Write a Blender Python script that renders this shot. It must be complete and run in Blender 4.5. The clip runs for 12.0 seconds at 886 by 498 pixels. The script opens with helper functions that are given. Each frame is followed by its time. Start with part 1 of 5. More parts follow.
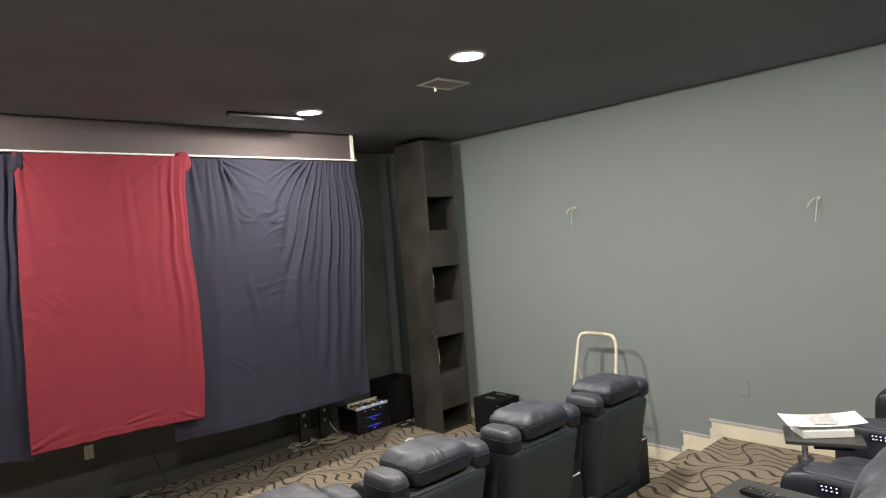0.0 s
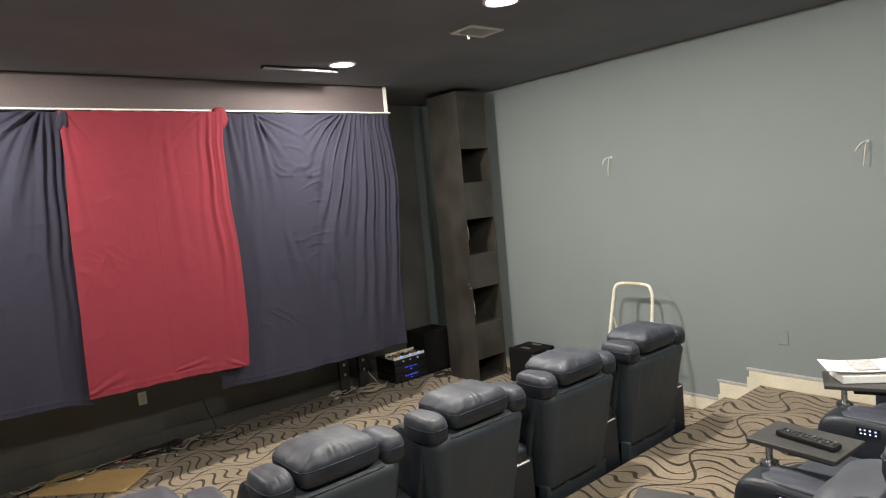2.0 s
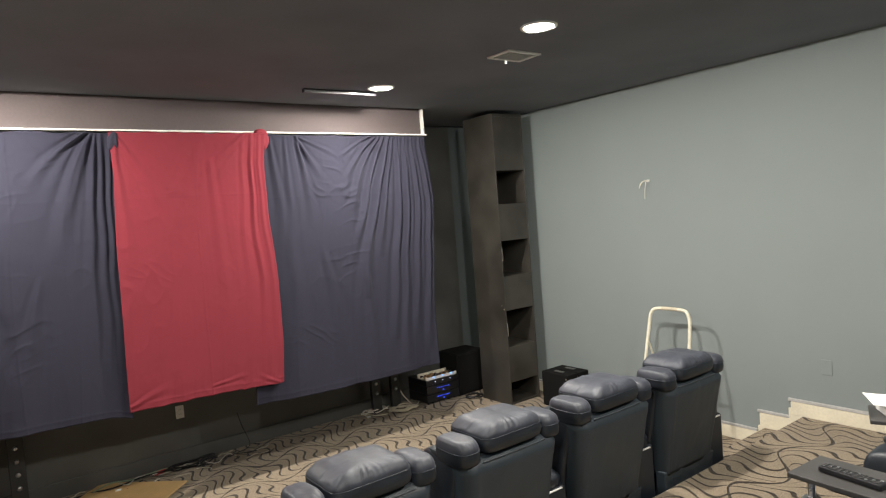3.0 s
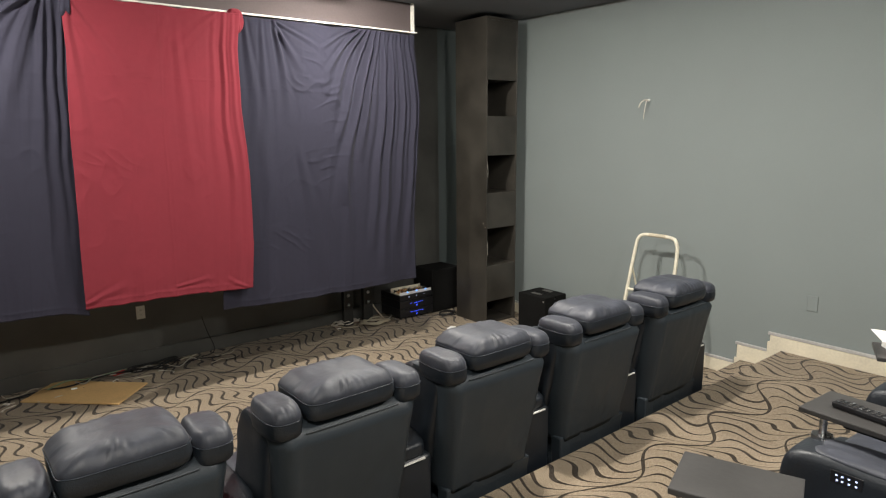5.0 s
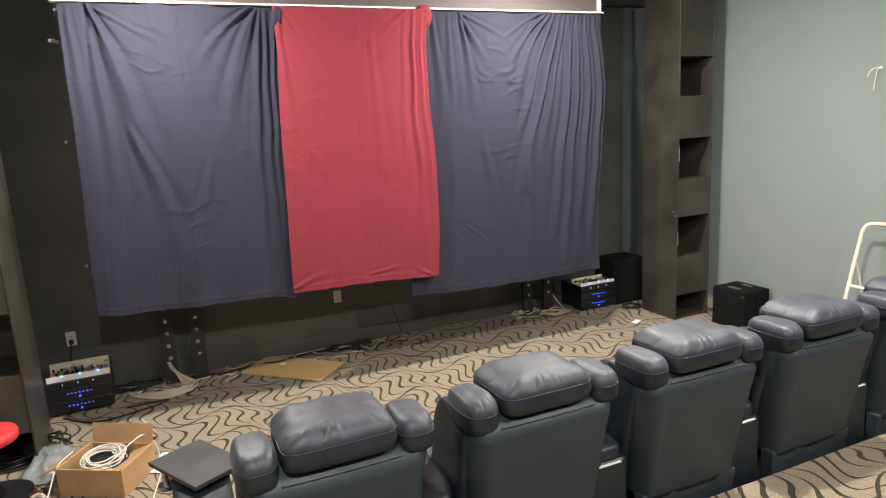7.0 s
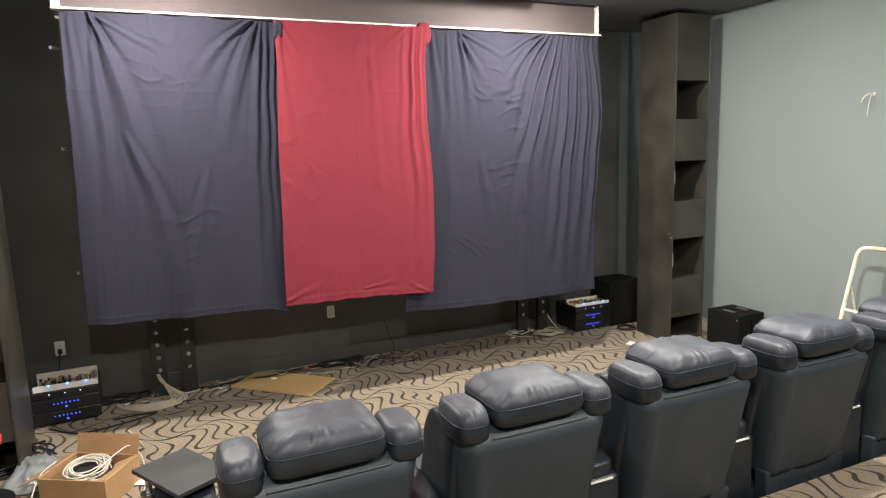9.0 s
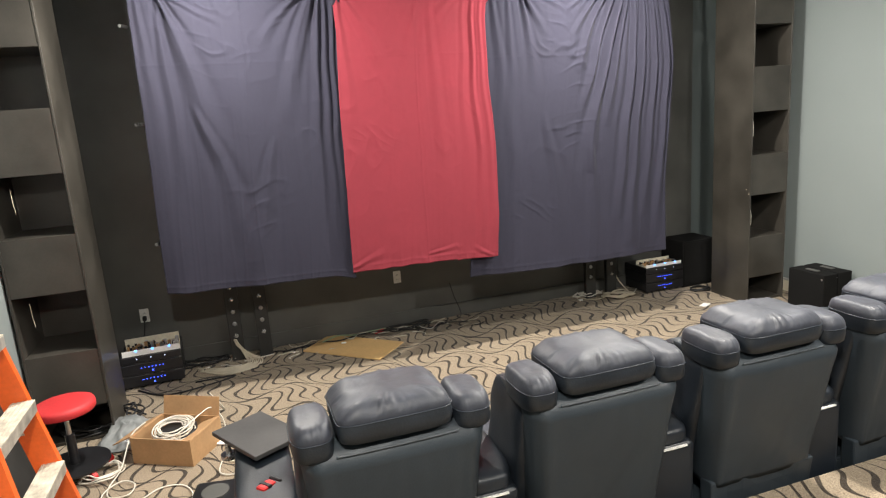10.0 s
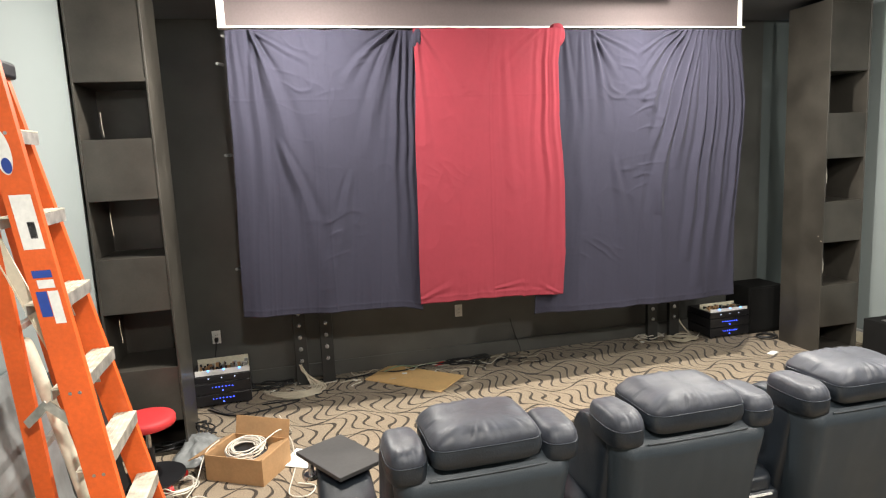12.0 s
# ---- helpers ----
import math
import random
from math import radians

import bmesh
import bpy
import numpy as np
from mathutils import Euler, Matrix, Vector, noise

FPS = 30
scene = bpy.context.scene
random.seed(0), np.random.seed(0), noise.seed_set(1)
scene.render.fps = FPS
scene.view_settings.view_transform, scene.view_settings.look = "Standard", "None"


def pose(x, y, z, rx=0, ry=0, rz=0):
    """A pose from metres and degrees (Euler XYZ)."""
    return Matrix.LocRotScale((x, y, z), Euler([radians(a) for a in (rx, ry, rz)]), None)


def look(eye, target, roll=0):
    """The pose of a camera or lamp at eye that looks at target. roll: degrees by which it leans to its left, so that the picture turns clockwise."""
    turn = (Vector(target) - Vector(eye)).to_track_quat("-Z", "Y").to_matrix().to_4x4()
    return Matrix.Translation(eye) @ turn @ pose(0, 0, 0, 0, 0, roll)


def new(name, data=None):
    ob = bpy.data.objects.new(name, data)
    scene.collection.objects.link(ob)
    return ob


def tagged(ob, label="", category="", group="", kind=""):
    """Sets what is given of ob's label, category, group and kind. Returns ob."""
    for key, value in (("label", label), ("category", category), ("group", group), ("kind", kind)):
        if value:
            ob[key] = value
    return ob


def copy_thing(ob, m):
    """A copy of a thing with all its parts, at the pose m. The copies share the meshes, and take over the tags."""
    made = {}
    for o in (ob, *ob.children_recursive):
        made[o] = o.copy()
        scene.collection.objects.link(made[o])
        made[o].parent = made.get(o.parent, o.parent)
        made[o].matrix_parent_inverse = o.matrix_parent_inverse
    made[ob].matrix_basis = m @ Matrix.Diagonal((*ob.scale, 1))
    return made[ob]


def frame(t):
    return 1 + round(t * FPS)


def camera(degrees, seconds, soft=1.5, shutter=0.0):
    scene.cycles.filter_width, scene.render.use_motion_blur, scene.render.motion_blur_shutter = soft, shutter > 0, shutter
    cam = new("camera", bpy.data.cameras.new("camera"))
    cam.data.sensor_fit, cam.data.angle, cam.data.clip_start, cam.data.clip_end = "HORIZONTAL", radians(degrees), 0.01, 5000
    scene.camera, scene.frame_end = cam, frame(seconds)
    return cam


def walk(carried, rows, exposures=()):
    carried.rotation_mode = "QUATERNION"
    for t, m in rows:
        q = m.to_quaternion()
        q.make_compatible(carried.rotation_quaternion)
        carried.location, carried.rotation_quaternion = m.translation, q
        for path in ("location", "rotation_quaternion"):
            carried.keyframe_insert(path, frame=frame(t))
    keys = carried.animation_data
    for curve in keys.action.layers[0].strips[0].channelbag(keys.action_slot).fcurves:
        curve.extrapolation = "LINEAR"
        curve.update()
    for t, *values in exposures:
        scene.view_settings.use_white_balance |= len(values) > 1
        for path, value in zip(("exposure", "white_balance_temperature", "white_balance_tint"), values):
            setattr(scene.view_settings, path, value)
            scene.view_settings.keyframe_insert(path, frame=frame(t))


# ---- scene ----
cam = camera(69.7, 12.0, soft=1.2)
PATH = [
    (0, (-1.715, -5.494, 2.085), (-0.36, -4.023, 2.038), -4.3),
    (0.5, (-1.738, -5.502, 2.076), (-0.453, -3.972, 1.997), -4.0),
    (1, (-1.761, -5.513, 2.072), (-0.491, -3.973, 1.953), -3.8),
    (1.5, (-1.747, -5.521, 2.064), (-0.474, -3.987, 1.914), -5.2),
    (2, (-1.743, -5.506, 2.056), (-0.481, -3.964, 1.878), -5.1),
    (2.5, (-1.739, -5.492, 2.056), (-0.51, -3.929, 1.844), -5.2),
    (3, (-1.759, -5.518, 2.077), (-0.573, -3.911, 1.967), -4.4),
    (3.2, (-1.759, -5.513, 2.074), (-0.419, -4.036, 1.924), -2.4),
    (4.8, (-1.682, -5.237, 1.977), (-0.457, -3.693, 1.638), -2.3),
    (5, (-1.682, -5.225, 1.972), (-0.447, -3.694, 1.613), -0.5),
    (5.5, (-1.602, -5.185, 1.96), (-0.572, -3.516, 1.568), -2.1),
    (6, (-1.648, -5.181, 1.984), (-0.659, -3.485, 1.602), -3.9),
    (6.5, (-1.7, -5.132, 1.985), (-0.798, -3.39, 1.594), -1.5),
    (6.7, (-1.71, -5.127, 1.986), (-0.921, -3.329, 1.607), -2.4),
    (8.5, (-1.814, -5.084, 2.0), (-1.024, -3.291, 1.601), -5.0),
    (9, (-1.721, -5.124, 1.93), (-0.927, -3.315, 1.618), -1.8),
    (9.5, (-1.664, -5.097, 1.932), (-1.01, -3.245, 1.556), -4.4),
    (10, (-1.697, -5.086, 1.934), (-1.107, -3.221, 1.517), -4.2),
    (10.5, (-1.694, -5.105, 1.924), (-1.085, -3.248, 1.501), -5.2),
    (11, (-1.735, -5.093, 1.975), (-1.187, -3.203, 1.618), -3.8),
    (11.5, (-1.742, -5.129, 1.938), (-1.194, -3.231, 1.622), -2.6),
    (12, (-1.884, -5.119, 1.951), (-1.417, -3.197, 1.652), -2.7),
]
EXPOSURES = [(0, -0.47, 6500, 10), (1, -0.32, 6500, 10), (2.5, -0.36, 6500, 10), (3, -0.26, 6500, 10), (5, -0.46, 6480, 10), (5.5, -0.18, 6450, 10), (6, 0.11, 6450, 10), (8.5, 0.11, 6450, 10), (9.5, 0.13, 6450, 10), (10.5, 0.44, 6500, 10), (12, 0.42, 6500, 10)]
walk(cam, [(t, look(eye, target, roll)) for t, eye, target, roll in PATH], EXPOSURES)

# ---------------------------------------------------------------- world and lamps
world = bpy.data.worlds.new("world")
scene.world = world
world.use_nodes = True
world.node_tree.nodes["Background"].inputs[0].default_value = (0.5, 0.55, 0.6, 1)
world.node_tree.nodes["Background"].inputs[1].default_value = 0.02

CEIL = 3.112
WALL = 3.265
LEFT = 3.118
FRONT = 0.55
BACK = -7.6
STAGE = 0.305       # height of the seating riser
EDGE = -3.2         # front edge of the seating riser
RAIL_Y = -0.4       # plane of the screen frame and its sheets
LAMP_XY = [(0.96, -1.17), (-1.72, -1.17), (0.98, -2.9), (0.98, -5.2), (-1.72, -5.2)]
LAMP_WATTS = 68.0
GLOW_WATTS = 78.0


def lamp_light(x, y):
    data = bpy.data.lights.new("recessed_light", "AREA")
    data.shape, data.size, data.energy, data.color, data.spread = "DISK", 0.13, LAMP_WATTS, (1.0, 0.95, 0.865), radians(180)
    ob = new("recessed_light", data)
    ob.matrix_world = pose(x, y, CEIL - 0.045)
    # the flat lens throws light evenly to all sides below the ceiling
    glow = bpy.data.lights.new("recessed_glow", "SPOT")
    glow.energy, glow.color, glow.shadow_soft_size = GLOW_WATTS, (1.0, 0.95, 0.865), 0.012
    glow.spot_size, glow.spot_blend = radians(180), 0.0
    new("recessed_glow", glow).location = (x, y, CEIL - 0.014)
    return ob


for lx, ly in LAMP_XY:
    lamp_light(lx, ly)


# ---------------------------------------------------------------- materials
def mat(name, color, rough=0.6, metal=0.0, vary=0.15, scale=6.0, bump=0.0, bump_scale=60.0, spec=0.5, grain=0.06, coat=0.0,
        emit=None, power=0.0, sheen=0.0):
    m = bpy.data.materials.new(name)
    m.use_nodes = True
    nt = m.node_tree
    b = nt.nodes["Principled BSDF"]
    b.inputs["Roughness"].default_value = rough
    b.inputs["Metallic"].default_value = metal
    b.inputs["Specular IOR Level"].default_value = spec
    b.inputs["Coat Weight"].default_value = coat
    b.inputs["Sheen Weight"].default_value = sheen
    tc = nt.nodes.new("ShaderNodeTexCoord")
    big = nt.nodes.new("ShaderNodeTexNoise")
    big.inputs["Scale"].default_value, big.inputs["Detail"].default_value = scale, 5
    fine = nt.nodes.new("ShaderNodeTexNoise")
    fine.inputs["Scale"].default_value, fine.inputs["Detail"].default_value = bump_scale, 4
    for n in (big, fine):
        nt.links.new(tc.outputs["Object"], n.inputs["Vector"])
    f1 = nt.nodes.new("ShaderNodeMapRange")
    f1.inputs["From Min"].default_value, f1.inputs["From Max"].default_value = 0.3, 0.7
    f1.inputs["To Min"].default_value, f1.inputs["To Max"].default_value = 1 - vary, 1 + vary
    nt.links.new(big.outputs["Fac"], f1.inputs["Value"])
    f2 = nt.nodes.new("ShaderNodeMapRange")
    f2.inputs["From Min"].default_value, f2.inputs["From Max"].default_value = 0.3, 0.7
    f2.inputs["To Min"].default_value, f2.inputs["To Max"].default_value = 1 - grain, 1 + grain
    nt.links.new(fine.outputs["Fac"], f2.inputs["Value"])
    mul = nt.nodes.new("ShaderNodeMath")
    mul.operation = "MULTIPLY"
    nt.links.new(f1.outputs[0], mul.inputs[0])
    nt.links.new(f2.outputs[0], mul.inputs[1])
    mix = nt.nodes.new("ShaderNodeVectorMath")
    mix.operation = "SCALE"
    mix.inputs[0].default_value = color
    nt.links.new(mul.outputs[0], mix.inputs["Scale"])
    nt.links.new(mix.outputs[0], b.inputs["Base Color"])
    r = nt.nodes.new("ShaderNodeMapRange")
    r.inputs["To Min"].default_value, r.inputs["To Max"].default_value = max(0.03, rough - 0.1), min(1, rough + 0.1)
    nt.links.new(big.outputs["Fac"], r.inputs["Value"])
    nt.links.new(r.outputs[0], b.inputs["Roughness"])
    if bump:
        bp = nt.nodes.new("ShaderNodeBump")
        bp.inputs["Strength"].default_value, bp.inputs["Distance"].default_value = bump, 0.004
        nt.links.new(fine.outputs["Fac"], bp.inputs["Height"])
        nt.links.new(bp.outputs[0], b.inputs["Normal"])
    if emit:
        b.inputs["Emission Color"].default_value = (*emit, 1)
        b.inputs["Emission Strength"].default_value = power
    return m


def math_node(nt, op, a, b=None, c=None):
    n = nt.nodes.new("ShaderNodeMath")
    n.operation = op
    for i, v in enumerate((a, b, c)):
        if v is None:
            continue
        if isinstance(v, (int, float)):
            n.inputs[i].default_value = v
        else:
            nt.links.new(v, n.inputs[i])
    return n.outputs[0]


def carpet_material():
    """Taupe looped carpet with long wavy dark lines and rows of short curved strokes between them."""
    m = bpy.data.materials.new("carpet")
    m.use_nodes = True
    nt = m.node_tree
    b = nt.nodes["Principled BSDF"]
    b.inputs["Roughness"].default_value = 0.95
    b.inputs["Specular IOR Level"].default_value = 0.1
    b.inputs["Sheen Weight"].default_value = 0.15
    tc = nt.nodes.new("ShaderNodeTexCoord")
    warp = nt.nodes.new("ShaderNodeTexNoise")
    warp.inputs["Scale"].default_value, warp.inputs["Detail"].default_value = 1.7, 1
    nt.links.new(tc.outputs["Object"], warp.inputs["Vector"])
    sep = nt.nodes.new("ShaderNodeSeparateXYZ")
    nt.links.new(tc.outputs["Object"], sep.inputs[0])
    wz = math_node(nt, "MULTIPLY", math_node(nt, "SUBTRACT", warp.outputs["Fac"], 0.5), 0.24)
    u = math_node(nt, "ADD", sep.outputs["X"], wz)
    v = math_node(nt, "ADD", sep.outputs["Y"], wz)
    # long lines run along x, their rows 0.44 m apart
    row = 0.44
    wave = math_node(nt, "MULTIPLY", math_node(nt, "SINE", math_node(nt, "MULTIPLY", u, 2 * math.pi / 0.66)), 0.085)
    vv = math_node(nt, "DIVIDE", math_node(nt, "ADD", v, wave), row)
    cell = math_node(nt, "FLOOR", vv)
    local = math_node(nt, "SUBTRACT", vv, cell)              # 0..1 across a row
    trunk = math_node(nt, "ABSOLUTE", math_node(nt, "SUBTRACT", math_node(nt, "FRACT", math_node(nt, "ADD", vv, 0.5)), 0.5))
    tw = math_node(nt, "MULTIPLY_ADD", math_node(nt, "SINE", math_node(nt, "MULTIPLY", u, 2 * math.pi / 0.31)), 0.008, 0.021)
    trunk_mask = math_node(nt, "LESS_THAN", trunk, tw)
    # short strokes: an S in each row, shifted from row to row
    bend = math_node(nt, "MULTIPLY", math_node(nt, "SINE", math_node(nt, "MULTIPLY", local, 2 * math.pi)), 0.072)
    shift = math_node(nt, "MULTIPLY", cell, 0.043)
    pitch = 0.094
    s = math_node(nt, "DIVIDE", math_node(nt, "ADD", math_node(nt, "ADD", math_node(nt, "ADD", u, bend), shift), math_node(nt, "MULTIPLY", local, 0.15)), pitch)
    idx = math_node(nt, "FLOOR", s)
    off = math_node(nt, "ABSOLUTE", math_node(nt, "SUBTRACT", math_node(nt, "SUBTRACT", s, idx), 0.5))
    wn = nt.nodes.new("ShaderNodeTexWhiteNoise")
    wn.noise_dimensions = "2D"
    comb = nt.nodes.new("ShaderNodeCombineXYZ")
    nt.links.new(idx, comb.inputs[0])
    nt.links.new(cell, comb.inputs[1])
    nt.links.new(comb.outputs[0], wn.inputs["Vector"])
    mid = math_node(nt, "MULTIPLY_ADD", wn.outputs["Value"], 0.36, 0.32)
    reach = math_node(nt, "SUBTRACT", 1.0, math_node(nt, "DIVIDE", math_node(nt, "ABSOLUTE", math_node(nt, "SUBTRACT", local, mid)), 0.70))
    width = math_node(nt, "MULTIPLY", math_node(nt, "MAXIMUM", reach, 0.0), 0.14)
    stroke_mask = math_node(nt, "LESS_THAN", off, width)
    mask = math_node(nt, "MAXIMUM", trunk_mask, stroke_mask)
    fuzz = nt.nodes.new("ShaderNodeTexNoise")
    fuzz.inputs["Scale"].default_value, fuzz.inputs["Detail"].default_value = 170, 3
    nt.links.new(tc.outputs["Object"], fuzz.inputs["Vector"])
    soil = nt.nodes.new("ShaderNodeTexNoise")
    soil.inputs["Scale"].default_value, soil.inputs["Detail"].default_value = 2.2, 5
    nt.links.new(tc.outputs["Object"], soil.inputs["Vector"])
    mask = math_node(nt, "MULTIPLY", mask, math_node(nt, "MINIMUM", math_node(nt, "MULTIPLY_ADD", fuzz.outputs["Fac"], 0.8, 0.6), 1.0))
    mix = nt.nodes.new("ShaderNodeMix")
    mix.data_type = "RGBA"
    mix.inputs[6].default_value, mix.inputs[7].default_value = (0.268, 0.213, 0.150, 1), (0.030, 0.022, 0.015, 1)
    nt.links.new(mask, mix.inputs[0])
    k = math_node(nt, "MULTIPLY", math_node(nt, "MULTIPLY_ADD", fuzz.outputs["Fac"], 2.2, -0.1), math_node(nt, "MULTIPLY_ADD", soil.outputs["Fac"], 0.5, 0.75))
    sc = nt.nodes.new("ShaderNodeVectorMath")
    sc.operation = "SCALE"
    nt.links.new(mix.outputs[2], sc.inputs[0])
    nt.links.new(k, sc.inputs["Scale"])
    nt.links.new(sc.outputs[0], b.inputs["Base Color"])
    bp = nt.nodes.new("ShaderNodeBump")
    bp.inputs["Strength"].default_value, bp.inputs["Distance"].default_value = 0.7, 0.006
    nt.links.new(fuzz.outputs["Fac"], bp.inputs["Height"])
    nt.links.new(bp.outputs[0], b.inputs["Normal"])
    return m


CARPET = carpet_material()
GREY_WALL = mat("grey_wall_paint", (0.218, 0.248, 0.246), 0.75, vary=0.03, scale=1.5, bump=0.15, bump_scale=220, grain=0.02)
BLACK_WALL = mat("black_wall_paint", (0.086, 0.086, 0.081), 0.5, vary=0.25, scale=2.0, bump=0.15, bump_scale=180)
# grey wall colour darkened to hold the column's shade in the corner
SHADED_CORNER = mat("shaded_corner_grey", (0.115, 0.138, 0.138), 0.75, vary=0.05, scale=2, bump=0.15, bump_scale=200)
CEIL_PAINT = mat("charcoal_ceiling_paint", (0.205, 0.216, 0.245), 0.9, vary=0.1, scale=1.5, bump=0.2, bump_scale=150, spec=0.15)
COLUMN_PAINT = mat("dark_brown_black_stain", (0.043, 0.039, 0.033), 0.38, vary=0.4, scale=3.0, bump=0.08, bump_scale=90, grain=0.06)
PANEL_PAINT = mat("dull_mauve_panel", (0.085, 0.066, 0.066), 0.8, vary=0.08, scale=3)
WHITE_TRIM = mat("white_trim", (0.75, 0.72, 0.66), 0.5, vary=0.06, scale=9)
CREAM = mat("unpainted_cream_board", (0.72, 0.66, 0.52), 0.6, vary=0.07, scale=7, bump=0.1)
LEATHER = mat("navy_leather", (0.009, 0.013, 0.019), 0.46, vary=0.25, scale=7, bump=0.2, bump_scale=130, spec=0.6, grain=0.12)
# same leather, with the soft sheen of upward faces painted in as paler colour
LEATHER_TOP = mat("navy_leather_pale_sheen", (0.027, 0.031, 0.044), 0.54, vary=0.25, scale=9, bump=0.3, bump_scale=38, spec=0.6, grain=0.14, sheen=0.06)
BACKCLOTH = mat("matte_navy_back_vinyl", (0.026, 0.034, 0.042), 0.45, vary=0.12, scale=4, bump=0.15, bump_scale=160, spec=0.4)
# lighter than the other piping: carries the edge highlight of the back panel
PALE_PIPING = mat("seam_highlight_slate", (0.065, 0.075, 0.085), 0.45)
PIPING = mat("slate_piping", (0.022, 0.029, 0.041), 0.5)
BLACK_PLASTIC = mat("black_plastic", (0.012, 0.012, 0.014), 0.35, vary=0.15, scale=8)
DARK_TRAY = mat("dark_grey_laminate", (0.045, 0.043, 0.042), 0.42, vary=0.12, scale=5, bump=0.1)
BLACK_STEEL = mat("black_steel", (0.026, 0.026, 0.025), 0.6, vary=0.2, scale=8)
CHROME = mat("brushed_steel", (0.55, 0.55, 0.56), 0.28, 1.0, vary=0.1, scale=12)
STEP_METAL = mat("paint_spattered_step", (0.58, 0.54, 0.44), 0.6, 0.15, vary=0.3, scale=22, bump=0.2)
ALUMINIUM = mat("scuffed_aluminium", (0.62, 0.60, 0.55), 0.42, 0.75, vary=0.3, scale=16, bump=0.2)
WHITE_METAL = mat("chipped_white_enamel", (0.72, 0.68, 0.55), 0.42, vary=0.12, scale=14)
WHITE_PLASTIC = mat("white_plastic", (0.78, 0.77, 0.74), 0.4, vary=0.03)
MATTE_CLOTH = mat("black_speaker_cloth", (0.010, 0.010, 0.010), 0.9, spec=0.1)
CARD = mat("brown_cardboard", (0.42, 0.25, 0.12), 0.85, vary=0.12, scale=5, bump=0.1)
ENVELOPE = mat("yellow_kraft_paper", (0.66, 0.43, 0.19), 0.7, vary=0.06, scale=5)
CABLE_WHITE = mat("off_white_cable", (0.66, 0.62, 0.54), 0.5)
CABLE_CREAM = mat("cream_cable_bundle", (0.55, 0.49, 0.38), 0.55)
CABLE_BLACK = mat("black_cable", (0.012, 0.012, 0.013), 0.5)
ORANGE = mat("orange_fibreglass", (0.72, 0.115, 0.018), 0.45, vary=0.12, scale=6, bump=0.15, bump_scale=70)
RED_VINYL = mat("red_vinyl", (0.55, 0.03, 0.034), 0.6, vary=0.08)
RED_PLASTIC = mat("red_plastic", (0.55, 0.02, 0.02), 0.4)
GREEN_CABLE = mat("pale_green_cable", (0.30, 0.42, 0.26), 0.5)
PAPER = mat("white_paper", (0.80, 0.79, 0.76), 0.8, vary=0.03)
PAPER_GREY = mat("printed_grey_paper", (0.42, 0.41, 0.40), 0.8, vary=0.2, scale=60)
BAG = mat("grey_poly_bag", (0.21, 0.22, 0.22), 0.34, vary=0.2, scale=9, bump=0.15, bump_scale=18)
BLUE_PRINT = mat("blue_label_print", (0.02, 0.06, 0.32), 0.5)
BLUE_LED = mat("blue_led", (0.02, 0.05, 0.8), 0.4, emit=(0.04, 0.09, 1.0), power=4.0)
CYAN_LED = mat("pale_blue_led", (0.1, 0.4, 0.9), 0.4, emit=(0.08, 0.3, 1.0), power=4.0)
WHITE_LED = mat("white_button_led", (0.6, 0.65, 0.9), 0.4, emit=(0.55, 0.65, 1.0), power=2.0)
LAMP_GLASS = mat("lit_lamp_lens", (0.9, 0.88, 0.8), 0.4, emit=(1.0, 0.93, 0.82), power=40.0)


def sheet_material(name, color, sheen):
    m = mat(name, color, 0.85, vary=0.04, scale=5, bump=0.22, bump_scale=30, spec=0.15, grain=0.02, sheen=sheen)
    return m


NAVY_SHEET = sheet_material("navy_cotton_sheet", (0.0275, 0.0268, 0.0415), 0.03)
RED_SHEET = sheet_material("red_cotton_sheet", (0.195, 0.027, 0.039), 0.02)


# ---------------------------------------------------------------- mesh helpers
def part(name, bm, material, parent=None, label="", smooth=False):
    me = bpy.data.meshes.new(name)
    bm.normal_update()
    bm.to_mesh(me)
    bm.free()
    me.materials.append(material)
    if smooth:
        me.shade_smooth()
    ob = new(name, me)
    if parent is not None:
        ob.parent = parent
    if label:
        ob["label"] = label
    return ob


def empty(name, m, label, category, group=""):
    ob = new(name)
    ob.empty_display_size = 0.1
    ob.matrix_world = m
    return tagged(ob, label, category, group)


def box(bm, x0, x1, y0, y1, z0, z1, bevel=0.0, seg=2, m=None):
    res = bmesh.ops.create_cube(bm, size=1.0)
    vs = res["verts"]
    for v in vs:
        v.co = Vector(((x0 + x1) / 2 + v.co.x * (x1 - x0), (y0 + y1) / 2 + v.co.y * (y1 - y0), (z0 + z1) / 2 + v.co.z * (z1 - z0)))
    if bevel:
        es = list({e for v in vs for e in v.link_edges})
        out = bmesh.ops.bevel(bm, geom=es, offset=bevel, segments=seg, affect="EDGES", profile=0.5)
        vs = list({v for f in out["faces"] for v in f.verts} | {v for v in vs if v.is_valid})
    if m is not None:
        bmesh.ops.transform(bm, matrix=m, verts=vs)
    return bm


def boxed(*a, **k):
    return box(bmesh.new(), *a, **k)


def cyl(bm, r, p, q, seg=16, r2=None):
    p, q = Vector(p), Vector(q)
    d = q - p
    m = Matrix.Translation((p + q) / 2) @ d.to_track_quat("Z", "Y").to_matrix().to_4x4()
    bmesh.ops.create_cone(bm, cap_ends=True, segments=seg, radius1=r, radius2=r if r2 is None else r2, depth=d.length, matrix=m)
    return bm


